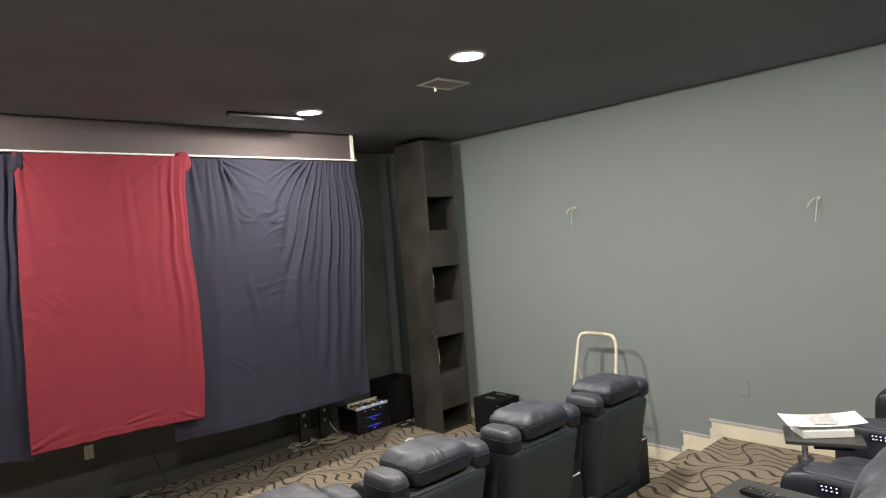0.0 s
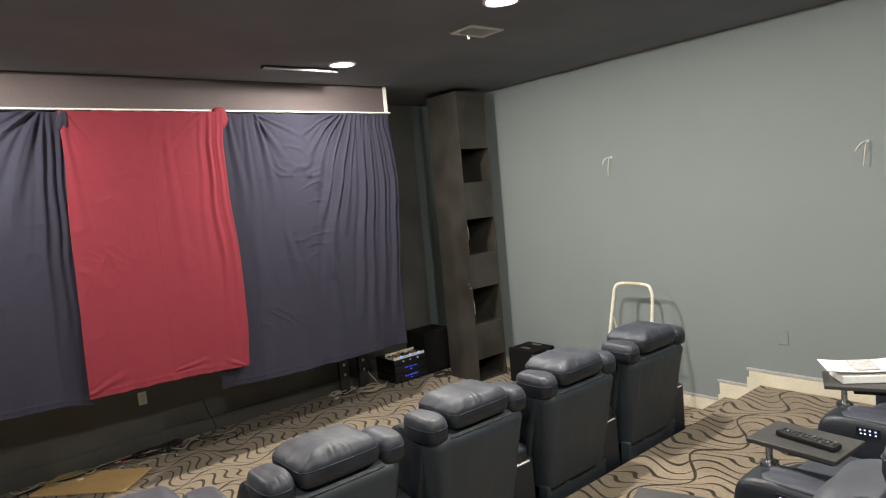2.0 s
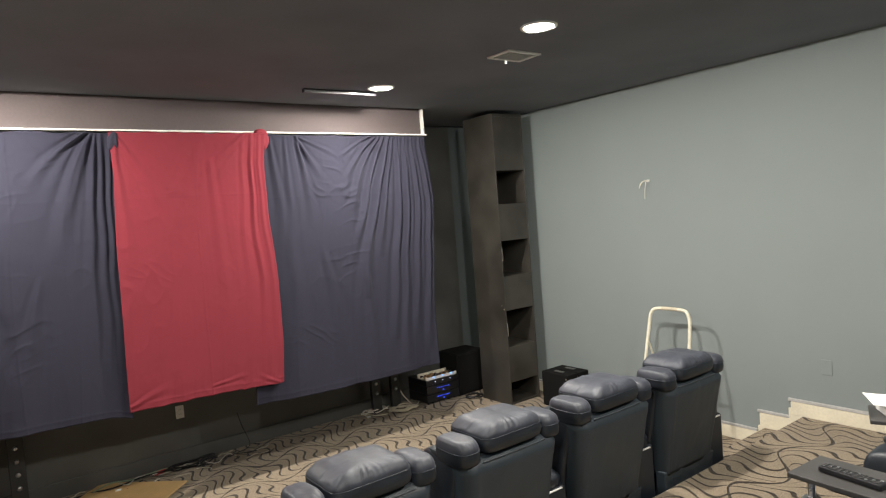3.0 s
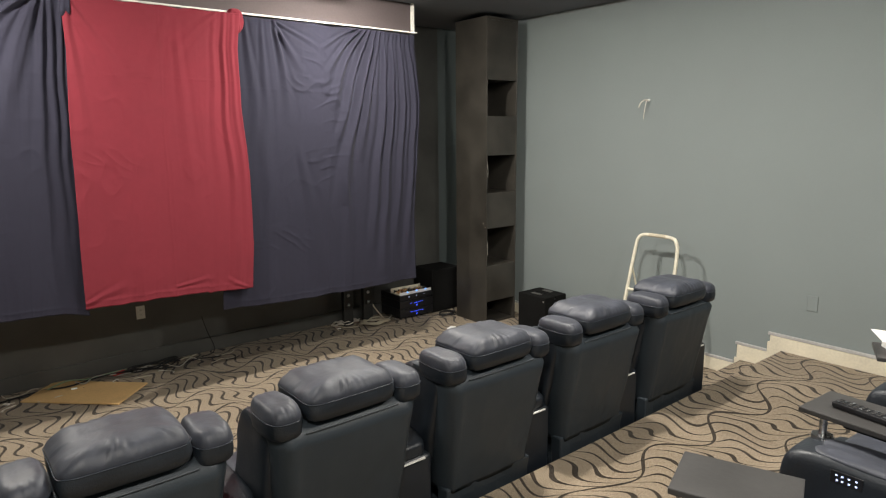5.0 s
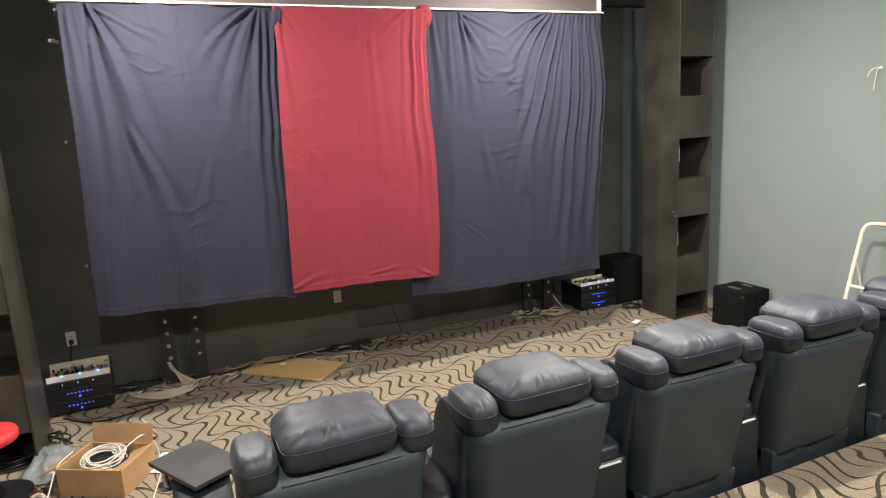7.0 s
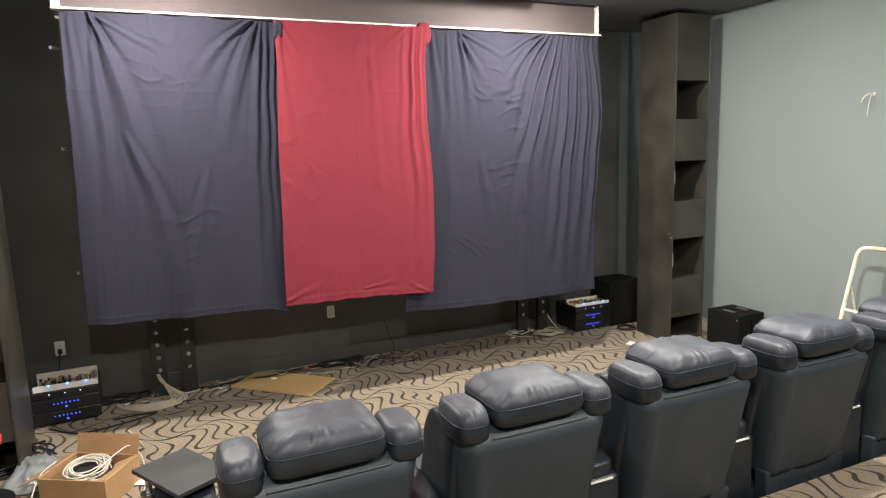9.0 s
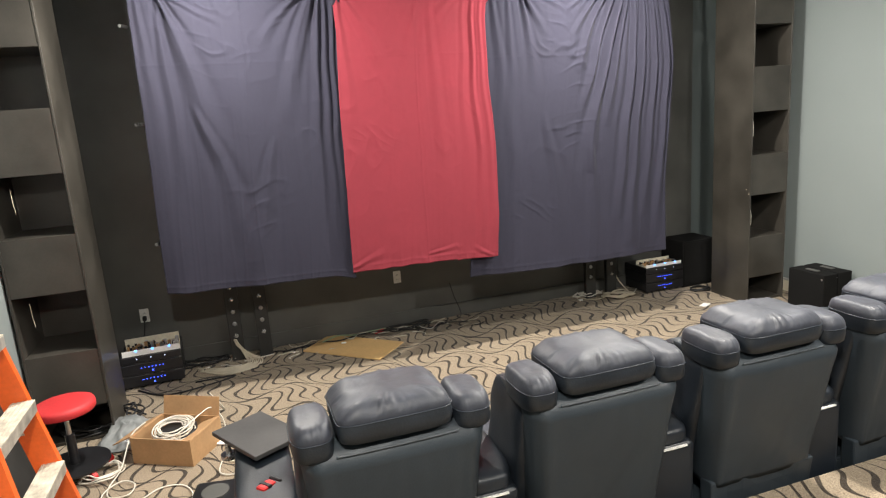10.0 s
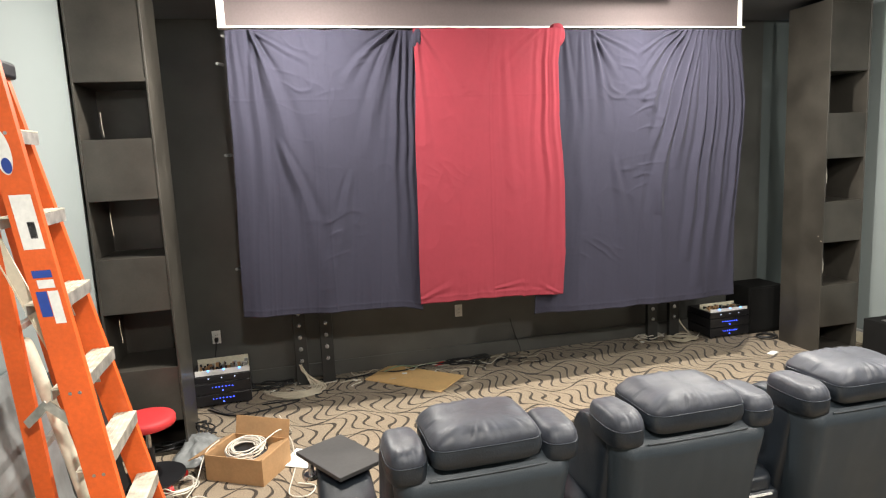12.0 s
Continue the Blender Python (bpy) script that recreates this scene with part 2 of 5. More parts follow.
def tube(bm, pts, r, seg=8, closed=False):
    """A round tube along a smooth line through pts."""
    pts = [Vector(p) for p in pts]
    n = len(pts)
    line = []
    for i in range(n if closed else n - 1):
        p0, p1, p2, p3 = (pts[(i + k) % n] if closed else pts[min(max(i + k, 0), n - 1)] for k in (-1, 0, 1, 2))
        for j in range(6):
            t = j / 6
            line.append(0.5 * ((2 * p1) + (p2 - p0) * t + (2 * p0 - 5 * p1 + 4 * p2 - p3) * t * t + (3 * p1 - p0 - 3 * p2 + p3) * t ** 3))
    if not closed:
        line.append(pts[-1])
    rings = []
    for i, p in enumerate(line):
        a, b2 = line[i - 1] if (i or closed) else p, line[(i + 1) % len(line)] if (i + 1 < len(line) or closed) else p
        d = (b2 - a).normalized() if (b2 - a).length > 1e-6 else Vector((0, 0, 1))
        s = d.cross(Vector((0, 0, 1)))
        s = s.normalized() if s.length > 1e-3 else Vector((1, 0, 0))
        w = s.cross(d)
        rings.append([bm.verts.new(p + r * (math.cos(k * 2 * math.pi / seg) * s + math.sin(k * 2 * math.pi / seg) * w)) for k in range(seg)])
    for i in range(len(rings) if closed else len(rings) - 1):
        a, b2 = rings[i], rings[(i + 1) % len(rings)]
        for k in range(seg):
            bm.faces.new((a[k], a[(k + 1) % seg], b2[(k + 1) % seg], b2[k]))
    if not closed:
        bm.faces.new(rings[0][::-1])
        bm.faces.new(rings[-1])
    return bm


def cushion(cx, cy, cz, hx, hy, hz, n=14, power=5.0, wrinkle=0.006, seed=0.0, lean=0.0, m=None):
    """A stuffed block: a rounded box with a lightly creased skin."""
    bm = bmesh.new()
    bmesh.ops.create_cube(bm, size=2.0)
    bmesh.ops.subdivide_edges(bm, edges=bm.edges[:], cuts=n, use_grid_fill=True)
    for v in bm.verts:
        c = v.co
        k = (abs(c.x) ** power + abs(c.y) ** power + abs(c.z) ** power) ** (-1 / power)
        p = Vector((c.x * k * hx, c.y * k * hy, c.z * k * hz))
        nrm = Vector((p.x / hx ** 2, p.y / hy ** 2, p.z / hz ** 2)).normalized()
        q = Vector((p.x * 24 + seed, p.y * 7 + seed * 1.7, p.z * 9))
        w = noise.noise(q) + 0.5 * noise.noise(q * 2.3)
        p += nrm * wrinkle * w
        v.co = Vector((cx + p.x, cy + p.y - lean * p.z, cz + p.z))
    if m is not None:
        bmesh.ops.transform(bm, matrix=m, verts=bm.verts[:])
    return bm


# ---------------------------------------------------------------- the room
def structure(name, bm, material, label, category):
    return tagged(part(name, bm, material), label, category, kind="structure")


structure("floor", boxed(-WALL, WALL, EDGE, FRONT, -0.12, 0.0), CARPET, "taupe carpet with dark wavy lines", "floor")
bm = boxed(-WALL, WALL, BACK, EDGE, -0.12, STAGE)
es = [e for e in bm.edges if all(abs(v.co.y - EDGE) < 1e-4 and v.co.z > 0.2 for v in e.verts)]
bmesh.ops.bevel(bm, geom=es, offset=0.025, segments=4, affect="EDGES")
structure("riser_platform", bm, CARPET, "carpeted seating riser with a rounded edge", "floor")
bm = boxed(2.42, WALL, EDGE - 0.01, -2.9, -0.1, 0.15)
es = [e for e in bm.edges if all(abs(v.co.y + 2.9) < 1e-4 and v.co.z > 0.1 for v in e.verts)]
bmesh.ops.bevel(bm, geom=es, offset=0.025, segments=4, affect="EDGES")
structure("aisle_step", bm, CARPET, "carpeted step up to the riser beside the wall", "step")
structure("wall_right", boxed(WALL, WALL + 0.12, BACK, FRONT, -0.12, CEIL), GREY_WALL, "smooth blue-grey painted wall", "wall")
structure("wall_left", boxed(-LEFT - 0.12, -LEFT, BACK, FRONT, -0.12, CEIL), GREY_WALL, "smooth blue-grey painted side wall", "wall")
structure("wall_back", boxed(-WALL - 0.12, WALL + 0.12, BACK - 0.12, BACK, -0.12, CEIL), GREY_WALL, "plain blue-grey painted back wall", "wall")
structure("wall_front", boxed(-WALL - 0.12, 2.92, FRONT, FRONT + 0.12, -0.12, CEIL), BLACK_WALL, "black painted wall behind the screen", "wall")
# strip behind the column; its shade is painted into the colour
structure("wall_front_corner", boxed(2.92, WALL + 0.12, FRONT, FRONT + 0.12, -0.12, CEIL), SHADED_CORNER, "grey strip of the front wall in the corner, column shade painted in", "wall")
structure("ceiling", boxed(-WALL - 0.12, WALL + 0.12, BACK - 0.12, FRONT + 0.12, CEIL, CEIL + 0.12), CEIL_PAINT, "charcoal painted flat ceiling", "ceiling")
bm = boxed(-WALL, 2.92, FRONT - 0.018, FRONT, 0.0, 0.13, bevel=0.004)
structure("baseboard_front", bm, BLACK_WALL, "black painted baseboard under the screen", "baseboard")

# cream boards that follow the steps along the right wall
bm = bmesh.new()
box(bm, WALL - 0.016, WALL, -2.885, FRONT, 0.0, 0.105, bevel=0.003)
box(bm, WALL - 0.016, WALL, -3.135, -2.887, 0.15, 0.27, bevel=0.003)
box(bm, WALL - 0.016, WALL, BACK, -3.137, STAGE, STAGE + 0.105, bevel=0.003)
box(bm, WALL - 0.015, WALL, -3.2, -2.87, 0.0, 0.16)
box(bm, WALL - 0.0145, WALL, -3.6, -3.12, 0.1, STAGE + 0.05)
base = structure("baseboard", bm, CREAM, "unpainted cream baseboard stepping up the wall", "baseboard")
bm = bmesh.new()
box(bm, WALL - 0.019, WALL, -2.86, FRONT, 0.108, 0.128, bevel=0.002)
box(bm, WALL - 0.019, WALL, -3.12, -2.87, 0.273, 0.293, bevel=0.002)
box(bm, WALL - 0.019, WALL, BACK, -3.12, STAGE + 0.108, STAGE + 0.13, bevel=0.002)
part("cap_strip", bm, mat("grey_primed_strip", (0.42, 0.41, 0.40), 0.7), base, "grey primed cap strip")
bm = boxed(-LEFT, -LEFT + 0.016, BACK, -0.72, 0.0, 0.105, bevel=0.003)
structure("baseboard_left", bm, CREAM, "unpainted cream baseboard along the wall", "baseboard")


# ---------------------------------------------------------------- shelf columns with square niches
NICHES = [(2.13, 2.48), (1.37, 1.745), (0.62, 1.01), (0.02, 0.245)]


def column(x0, x1, y0, y1, top, inner):
    """A tall stained tower. inner: the side that faces the screen, -1 or 1."""
    t = empty("niche_column", pose((x0 + x1) / 2, y1, 0), "tall dark-stained tower with open square niches", "shelf column", "columns beside the screen")
    ox, oy = (x0 + x1) / 2, y1
    a, b2, c, d = x0 - ox, x1 - ox, y0 - oy, y1 - oy
    th = 0.014
    part("side_panel", boxed(a, a + th, c, d, 0, top, bevel=0.003), COLUMN_PAINT, t)
    part("side_panel", boxed(b2 - th, b2, c, d, 0, top, bevel=0.003), COLUMN_PAINT, t)
    part("back_panel", boxed(a + th, b2 - th, d - 0.02, d - 0.002, 0, top - 0.002), COLUMN_PAINT, t)
    part("top_panel", boxed(a + th, b2 - th, c + 0.003, d - 0.02, top - 0.03, top - 0.001), COLUMN_PAINT, t)
    edges = [top - 0.03] + [z for n in NICHES for z in (n[1], n[0])]
    for hi, lo in zip(edges[0::2], edges[1::2]):
        part("front_panel", boxed(a + th, b2 - th, c + 0.004, c + 0.024, lo, hi, bevel=0.002), COLUMN_PAINT, t)
    for lo, hi in NICHES:
        part("niche_shelf", boxed(a + th, b2 - th, c + 0.024, d - 0.02, lo - 0.02, lo), COLUMN_PAINT, t)
        part("niche_roof", boxed(a + th, b2 - th, c + 0.024, d - 0.02, hi, hi + 0.02), COLUMN_PAINT, t)
    return t


right_column = column(2.655, 3.075, -0.55, -0.08, 3.07, -1)
for y, z, h in ((-0.535, 1.02, 0.012), (-0.505, 1.06, 0.008)):
    part("paint_chip", boxed(2.653 - 2.865, 2.6552 - 2.865, y - 0.004 + 0.08, y + 0.004 + 0.08, z, z + h, bevel=0.0009), CREAM, right_column, "pale scuff")
column(-3.10, -2.66, -0.70, -0.2, 3.07, 1)


def loose_wire(name, pts, r, material, label, category="cable"):
    return tagged(part(name, tube(bmesh.new(), pts, r, 6), material, smooth=True), label, category)


for x, y, zt in ((-2.965, -0.68, 2.30), (-2.98, -0.68, 1.67), (-3.005, -0.68, 0.96)):
    loose_wire("niche_wire", [(x - 0.002, y + 0.03, zt), (x + 0.002, y + 0.02, zt - 0.08), (x + 0.006, y + 0.02, zt - 0.13), (x + 0.006, y + 0.02, zt - 0.15)], 0.0019,
               CABLE_CREAM, "short white wire hanging out of a column niche")
for x, y, zt in ((2.70, -0.535, 1.72), (2.70, -0.535, 0.92)):
    loose_wire("niche_wire", [(x - 0.002, y + 0.03, zt), (x + 0.003, y + 0.02, zt - 0.08), (x + 0.006, y + 0.02, zt - 0.17), (x + 0.006, y + 0.03, zt - 0.19)], 0.003,
               CABLE_WHITE, "short white wire hanging out of a column niche")

# ---------------------------------------------------------------- screen frame, header panel, sheets
RAIL_X0, RAIL_X1, RAIL_Z = -2.235, 1.888, 2.857
frame_thing = empty("screen_header", pose(0, RAIL_Y, RAIL_Z), "dull mauve header board with white edging above the screen", "screen frame")
part("header_board", boxed(RAIL_X0 + 0.05, RAIL_X1 - 0.03, 0.0, 0.03, 0.0, CEIL - RAIL_Z - 0.002), PANEL_PAINT, frame_thing)
part("lower_edging", boxed(RAIL_X0, RAIL_X1, -0.06, 0.02, -0.009, 0.004, bevel=0.003), WHITE_TRIM, frame_thing, "white rail")
part("side_edging", boxed(RAIL_X0, RAIL_X0 + 0.05, -0.02, 0.02, 0.001, CEIL - RAIL_Z - 0.002, bevel=0.003), WHITE_TRIM, frame_thing, "white upright strip")
part("side_edging", boxed(RAIL_X1 - 0.03, RAIL_X1, -0.02, 0.02, 0.001, CEIL - RAIL_Z - 0.002, bevel=0.003), WHITE_TRIM, frame_thing, "white upright strip")
part("screen_backing", boxed(RAIL_X0 + 0.01, RAIL_X1 - 0.03, 0.03, 0.08, 0.98 - RAIL_Z, 0.0), BLACK_WALL, frame_thing)


def sheet(name, material, label, left, right, zt, hem, y, folds, creases, seed, soft=0.02, drape=6, nu=230, nv=270):
    """A hung bed sheet. left and right: (share of the height, x) down its two edges; hem: (share of the width, z) along its foot.
    folds: (u0, v0, u1, v1, height, width at the start, width at the end, bend), in shares of the sheet; creases: (u, v, reach, height)."""
    def along(pairs, k):
        ks = [p[0] for p in pairs]
        return float(np.interp(k, ks, [p[1] for p in pairs]))

    wide = right[0][1] - left[0][1]
    tall = zt - hem[0][1]
    lines = []
    for u0, v0, u1, v1, h, w0, w1, bend in folds:
        dx, dy = (u1 - u0) * wide, (v1 - v0) * tall
        length = math.hypot(dx, dy)
        lines.append((u0 * wide, v0 * tall, dx / length, dy / length, length, h, w0, w1, bend))
    edges = [(along(left, j / nv), along(right, j / nv)) for j in range(nv + 1)]
    foot = [along(hem, i / nu) for i in range(nu + 1)]
    bm = bmesh.new()
    grid = []
    for j in range(nv + 1):
        v = j / nv
        row = []
        for i in range(nu + 1):
            u = i / nu
            x = edges[j][0] + (edges[j][1] - edges[j][0]) * u + 0.006 * noise.noise(Vector((seed, v * 6, u * 2)))
            z = zt - v * (zt - foot[i]) - 0.012 * math.exp(-v * 9) * (1 + noise.noise(Vector((u * 9, seed, 2.0))))
            z += 0.007 * v * noise.noise(Vector((u * 11, seed, 0)))
            px, py = u * wide, v * tall
            px += 0.022 * noise.noise(Vector((u * 4, v * 5, seed + 3)))
            py += 0.022 * noise.noise(Vector((u * 4, v * 5, seed + 7)))
            d = 0.0
            for ax, ay, ex, ey, length, h, w0, w1, bend in lines:
                rx, ry = px - ax, py - ay
                k = (rx * ex + ry * ey) / length
                if k < -0.03 or k > 1:
                    continue
                off = rx * ey - ry * ex - bend * math.sin(math.pi * max(k, 0.0))
                w = w0 + (w1 - w0) * k
                if abs(off) > 4 * w:
                    continue
                strength = h * min(1.0, 0.25 + k * 7) * (1 - max(k, 0.0)) ** 0.6
                q = off / w
                d += strength * (math.exp(-abs(q) ** 1.5) - 0.6 * math.exp(-(abs(q) - 1.7) ** 2 * 1.6))
            for cu, cv, reach, h in creases:
                gap = ((px - cu * wide) ** 2 + (py - cv * tall) ** 2) / reach ** 2
                if gap > 5:
                    continue
                q = Vector((px * 5 + 5 * cu, py * 13 - px * 5 * (1 if cu < 0.45 else -1), seed + cu * 7))
                d += 0.9 * h * math.exp(-gap) * max(0.0, 1 - 5 * abs(noise.noise(q))) * (0.5 + noise.noise(q * 0.6 + Vector((3, 1, 0))))
            # broad hanging waves, finer ones, and the square creases of a folded sheet
            warp = u + 0.05 * noise.noise(Vector((u * 2.2, v * 1.3, seed)))
            d += soft * (noise.noise(Vector((warp * drape, v * 0.8, seed + 3))) * (0.35 + 0.9 * v) + 0.4 * noise.noise(Vector((u * 3, v * 2.6, seed + 9))))
            d += 0.0015 * max(0.0, 1 - 3 * abs(noise.noise(Vector((warp * drape * 4.2 + 0.8 * v, v * 1.8, seed + 17))))) * (0.4 + 0.6 * v)
            ridge = noise.noise(Vector((px * 6 + py * 2.2, py * 4.2 - px * 2, seed + 23)))
            d += 0.0045 * max(0.0, 1 - 5 * abs(ridge)) * max(0.0, 0.3 + noise.noise(Vector((u * 3.3, v * 3.0, seed + 31))))
            d += 0.0022 * math.exp(-((u - 0.5 - 0.008 * math.sin(v * 7)) / 0.006) ** 2) + 0.0018 * math.exp(-((v - 0.24) / 0.003) ** 2)
            # stitched hem and its curl
            d += 0.0016 * math.exp(-((v - 0.978) / 0.004) ** 2) + 0.010 * math.exp(-(1 - v) / 0.03) * noise.noise(Vector((u * 14, 1.5, seed)))
            row.append(bm.verts.new((x, y - d, z)))
        grid.append(row)
    for j in range(nv):
        for i in range(nu):
            bm.faces.new((grid[j][i], grid[j + 1][i], grid[j + 1][i + 1], grid[j][i + 1]))
    ob = part(name, bm, material, smooth=True)
    so = ob.modifiers.new("thickness", "SOLIDIFY")
    so.thickness, so.offset = 0.0025, -1
    return tagged(ob, label, "curtain", "sheets hung over the screen")


sheet("hanging_sheet", NAVY_SHEET, "navy cotton bed sheet hung over the screen",
      [(0, -2.19), (0.28, -2.203), (0.55, -2.212), (0.76, -2.23), (1, -2.241)], [(0, -0.86), (0.1, -0.875), (0.5, -0.92), (1, -0.925)], 2.848,
      [(0, 0.845), (0.38, 0.824), (0.88, 0.812), (1, 0.77)], -0.455,
      [(0.12, 0.0, 0.34, 0.55, 0.034, 0.014, 0.075, 0.03), (0.12, 0.0, 0.27, 0.21, 0.022, 0.010, 0.03, 0.0), (0.125, 0.0, 0.17, 0.7, 0.016, 0.012, 0.05, 0.0),
       (0.04, 0.0, 0.07, 0.5, 0.010, 0.012, 0.04, 0.0), (0.12, 0.0, 0.42, 0.12, 0.012, 0.008, 0.02, 0.0),
       (0.87, 0.0, 0.72, 0.07, 0.020, 0.010, 0.022, 0.0), (0.87, 0.0, 0.58, 0.20, 0.022, 0.010, 0.04, -0.03), (0.88, 0.0, 0.70, 0.45, 0.028, 0.012, 0.06, -0.03),
       (0.89, 0.0, 0.77, 0.30, 0.020, 0.009, 0.03, 0.0), (0.90, 0.0, 0.83, 0.8, 0.018, 0.012, 0.05, 0.0), (0.93, 0.0, 0.91, 0.9, 0.015, 0.012, 0.035, 0.0), (0.97, 0.0, 0.965, 0.9, 0.012, 0.010, 0.025, 0.0),
       (0.25, 0.38, 0.42, 0.85, 0.016, 0.02, 0.07, 0.03), (0.62, 0.5, 0.45, 0.95, 0.016, 0.02, 0.07, 0.02)],
      [(0.3, 0.10, 0.16, 0.011), (0.5, 0.13, 0.16, 0.011), (0.36, 0.22, 0.13, 0.013), (0.42, 0.42, 0.16, 0.010), (0.7, 0.1, 0.12, 0.008), (0.55, 0.7, 0.2, 0.007)], 1.3, soft=0.022, drape=6)
sheet("hanging_sheet", NAVY_SHEET, "navy cotton bed sheet with fanned folds hung beside the red one",
      [(0, 0.20), (0.4, 0.08), (1, -0.02)], [(0, 1.86), (0.05, 1.85), (0.27, 1.91), (0.52, 1.87), (0.73, 1.828), (1, 1.83)], 2.848,
      [(0, 0.64), (0.3, 0.615), (0.7, 0.605), (1, 0.618)], -0.455,
      [(0.05, 0.0, 0.17, 0.5, 0.012, 0.012, 0.05, 0.0), (0.19, 0.0, 0.29, 0.36, 0.022, 0.010, 0.04, 0.02), (0.19, 0.0, 0.35, 0.18, 0.020, 0.009, 0.03, 0.0), (0.19, 0.0, 0.46, 0.10, 0.014, 0.008, 0.02, 0.0),
       (0.13, 0.0, 0.22, 0.7, 0.012, 0.012, 0.05, 0.0),
       (0.66, 0.0, 0.44, 0.09, 0.030, 0.008, 0.018, -0.02), (0.68, 0.0, 0.46, 0.19, 0.038, 0.009, 0.025, -0.03), (0.70, 0.0, 0.49, 0.30, 0.046, 0.010, 0.032, -0.05), (0.72, 0.0, 0.54, 0.42, 0.052, 0.010, 0.036, -0.05),
       (0.75, 0.0, 0.57, 0.66, 0.060, 0.011, 0.055, -0.06), (0.775, 0.0, 0.66, 0.5, 0.046, 0.010, 0.036, -0.03), (0.80, 0.0, 0.745, 0.85, 0.042, 0.011, 0.045, 0.0),
       (0.85, 0.0, 0.815, 0.95, 0.040, 0.011, 0.040, -0.02), (0.90, 0.0, 0.89, 0.85, 0.034, 0.011, 0.032, 0.0), (0.955, 0.0, 0.955, 0.95, 0.036, 0.011, 0.030, 0.02),
       (0.35, 0.45, 0.45, 0.95, 0.014, 0.02, 0.07, 0.02), (0.58, 0.55, 0.62, 0.98, 0.014, 0.02, 0.06, 0.0)],
      [(0.47, 0.21, 0.15, 0.017), (0.42, 0.12, 0.14, 0.011), (0.3, 0.22, 0.13, 0.009), (0.5, 0.30, 0.13, 0.012), (0.45, 0.52, 0.15, 0.010), (0.52, 0.48, 0.12, 0.010), (0.3, 0.75, 0.2, 0.006)], 4.1, soft=0.022, drape=7)
sheet("hanging_sheet", RED_SHEET, "red cotton bed sheet hung in the middle of the screen",
      [(0, -0.912), (0.16, -0.905), (0.35, -0.93), (0.8, -0.95), (1, -0.957)], [(0, 0.235), (0.12, 0.203), (0.32, 0.20), (0.58, 0.234), (0.84, 0.232), (1, 0.203)], 2.848,
      [(0, 0.825), (0.35, 0.825), (0.70, 0.82), (0.715, 0.803), (0.73, 0.806), (1, 0.796)], -0.515,
      [(0.02, 0.0, 0.30, 0.30, 0.012, 0.012, 0.05, 0.02), (0.02, 0.0, 0.08, 0.6, 0.008, 0.012, 0.04, 0.0), (0.55, 0.04, 0.42, 0.38, 0.009, 0.02, 0.05, -0.02), (0.62, 0.05, 0.64, 0.9, 0.008, 0.02, 0.05, 0.0),
       (0.86, 0.0, 0.52, 0.22, 0.010, 0.012, 0.04, -0.03), (0.84, 0.0, 0.76, 1.2, 0.006, 0.014, 0.04, 0.0), (0.90, 0.0, 0.87, 1.3, 0.013, 0.014, 0.03, 0.0), (0.96, 0.0, 0.96, 1.2, 0.006, 0.012, 0.02, 0.0),
       (0.0, 0.98, 0.25, 0.93, 0.005, 0.01, 0.03, 0.0), (0.5, 0.965, 0.75, 0.945, 0.005, 0.008, 0.02, 0.0), (0.98, 0.99, 0.80, 0.945, 0.005, 0.008, 0.02, 0.0)],
      [(0.35, 0.24, 0.1, 0.004), (0.2, 0.5, 0.2, 0.003)], 7.7, soft=0.010, drape=4)

# red knot where the sheet is tied round the rail, and the turned-down navy corner
bm = cushion(0.215, -0.46, 2.80, 0.055, 0.05, 0.085, n=8, power=2.6, wrinkle=0.012, seed=3)
tagged(part("sheet_knot", bm, RED_SHEET, smooth=True), "bunched red cloth tied round the white rail", "curtain")
bm = cushion(-0.885, -0.505, 2.765, 0.032, 0.02, 0.07, n=8, power=2.2, wrinkle=0.016, seed=9, m=None)
tagged(part("sheet_corner", bm, NAVY_SHEET, smooth=True), "turned-down navy corner of a hung sheet", "curtain")
for x, z in ((-2.262, 2.62), (-2.262, 2.003), (-2.262, 1.2)):
    bm = cyl(bmesh.new(), 0.011, (x, -0.43, z), (-2.221, -0.355, z), 10)
    tagged(part("frame_hook", bm, CHROME), "small steel hook on the side of the screen frame", "hook")

t = empty("cord_end", pose(1.868, -0.36, 1.0), "white plug hanging on a thin cord beside the sheet", "cable")
part("cord", tube(bmesh.new(), [(-0.02, 0.0, 0.06), (0.0, 0.0, 0.0), (0.004, -0.004, -0.12), (0.0, -0.006, -0.25)], 0.003, 6), CABLE_BLACK, t, smooth=True)
part("plug", cushion(0.0, -0.006, -0.275, 0.012, 0.012, 0.028, n=4, power=4, wrinkle=0), WHITE_PLASTIC, t, "white plug", smooth=True)

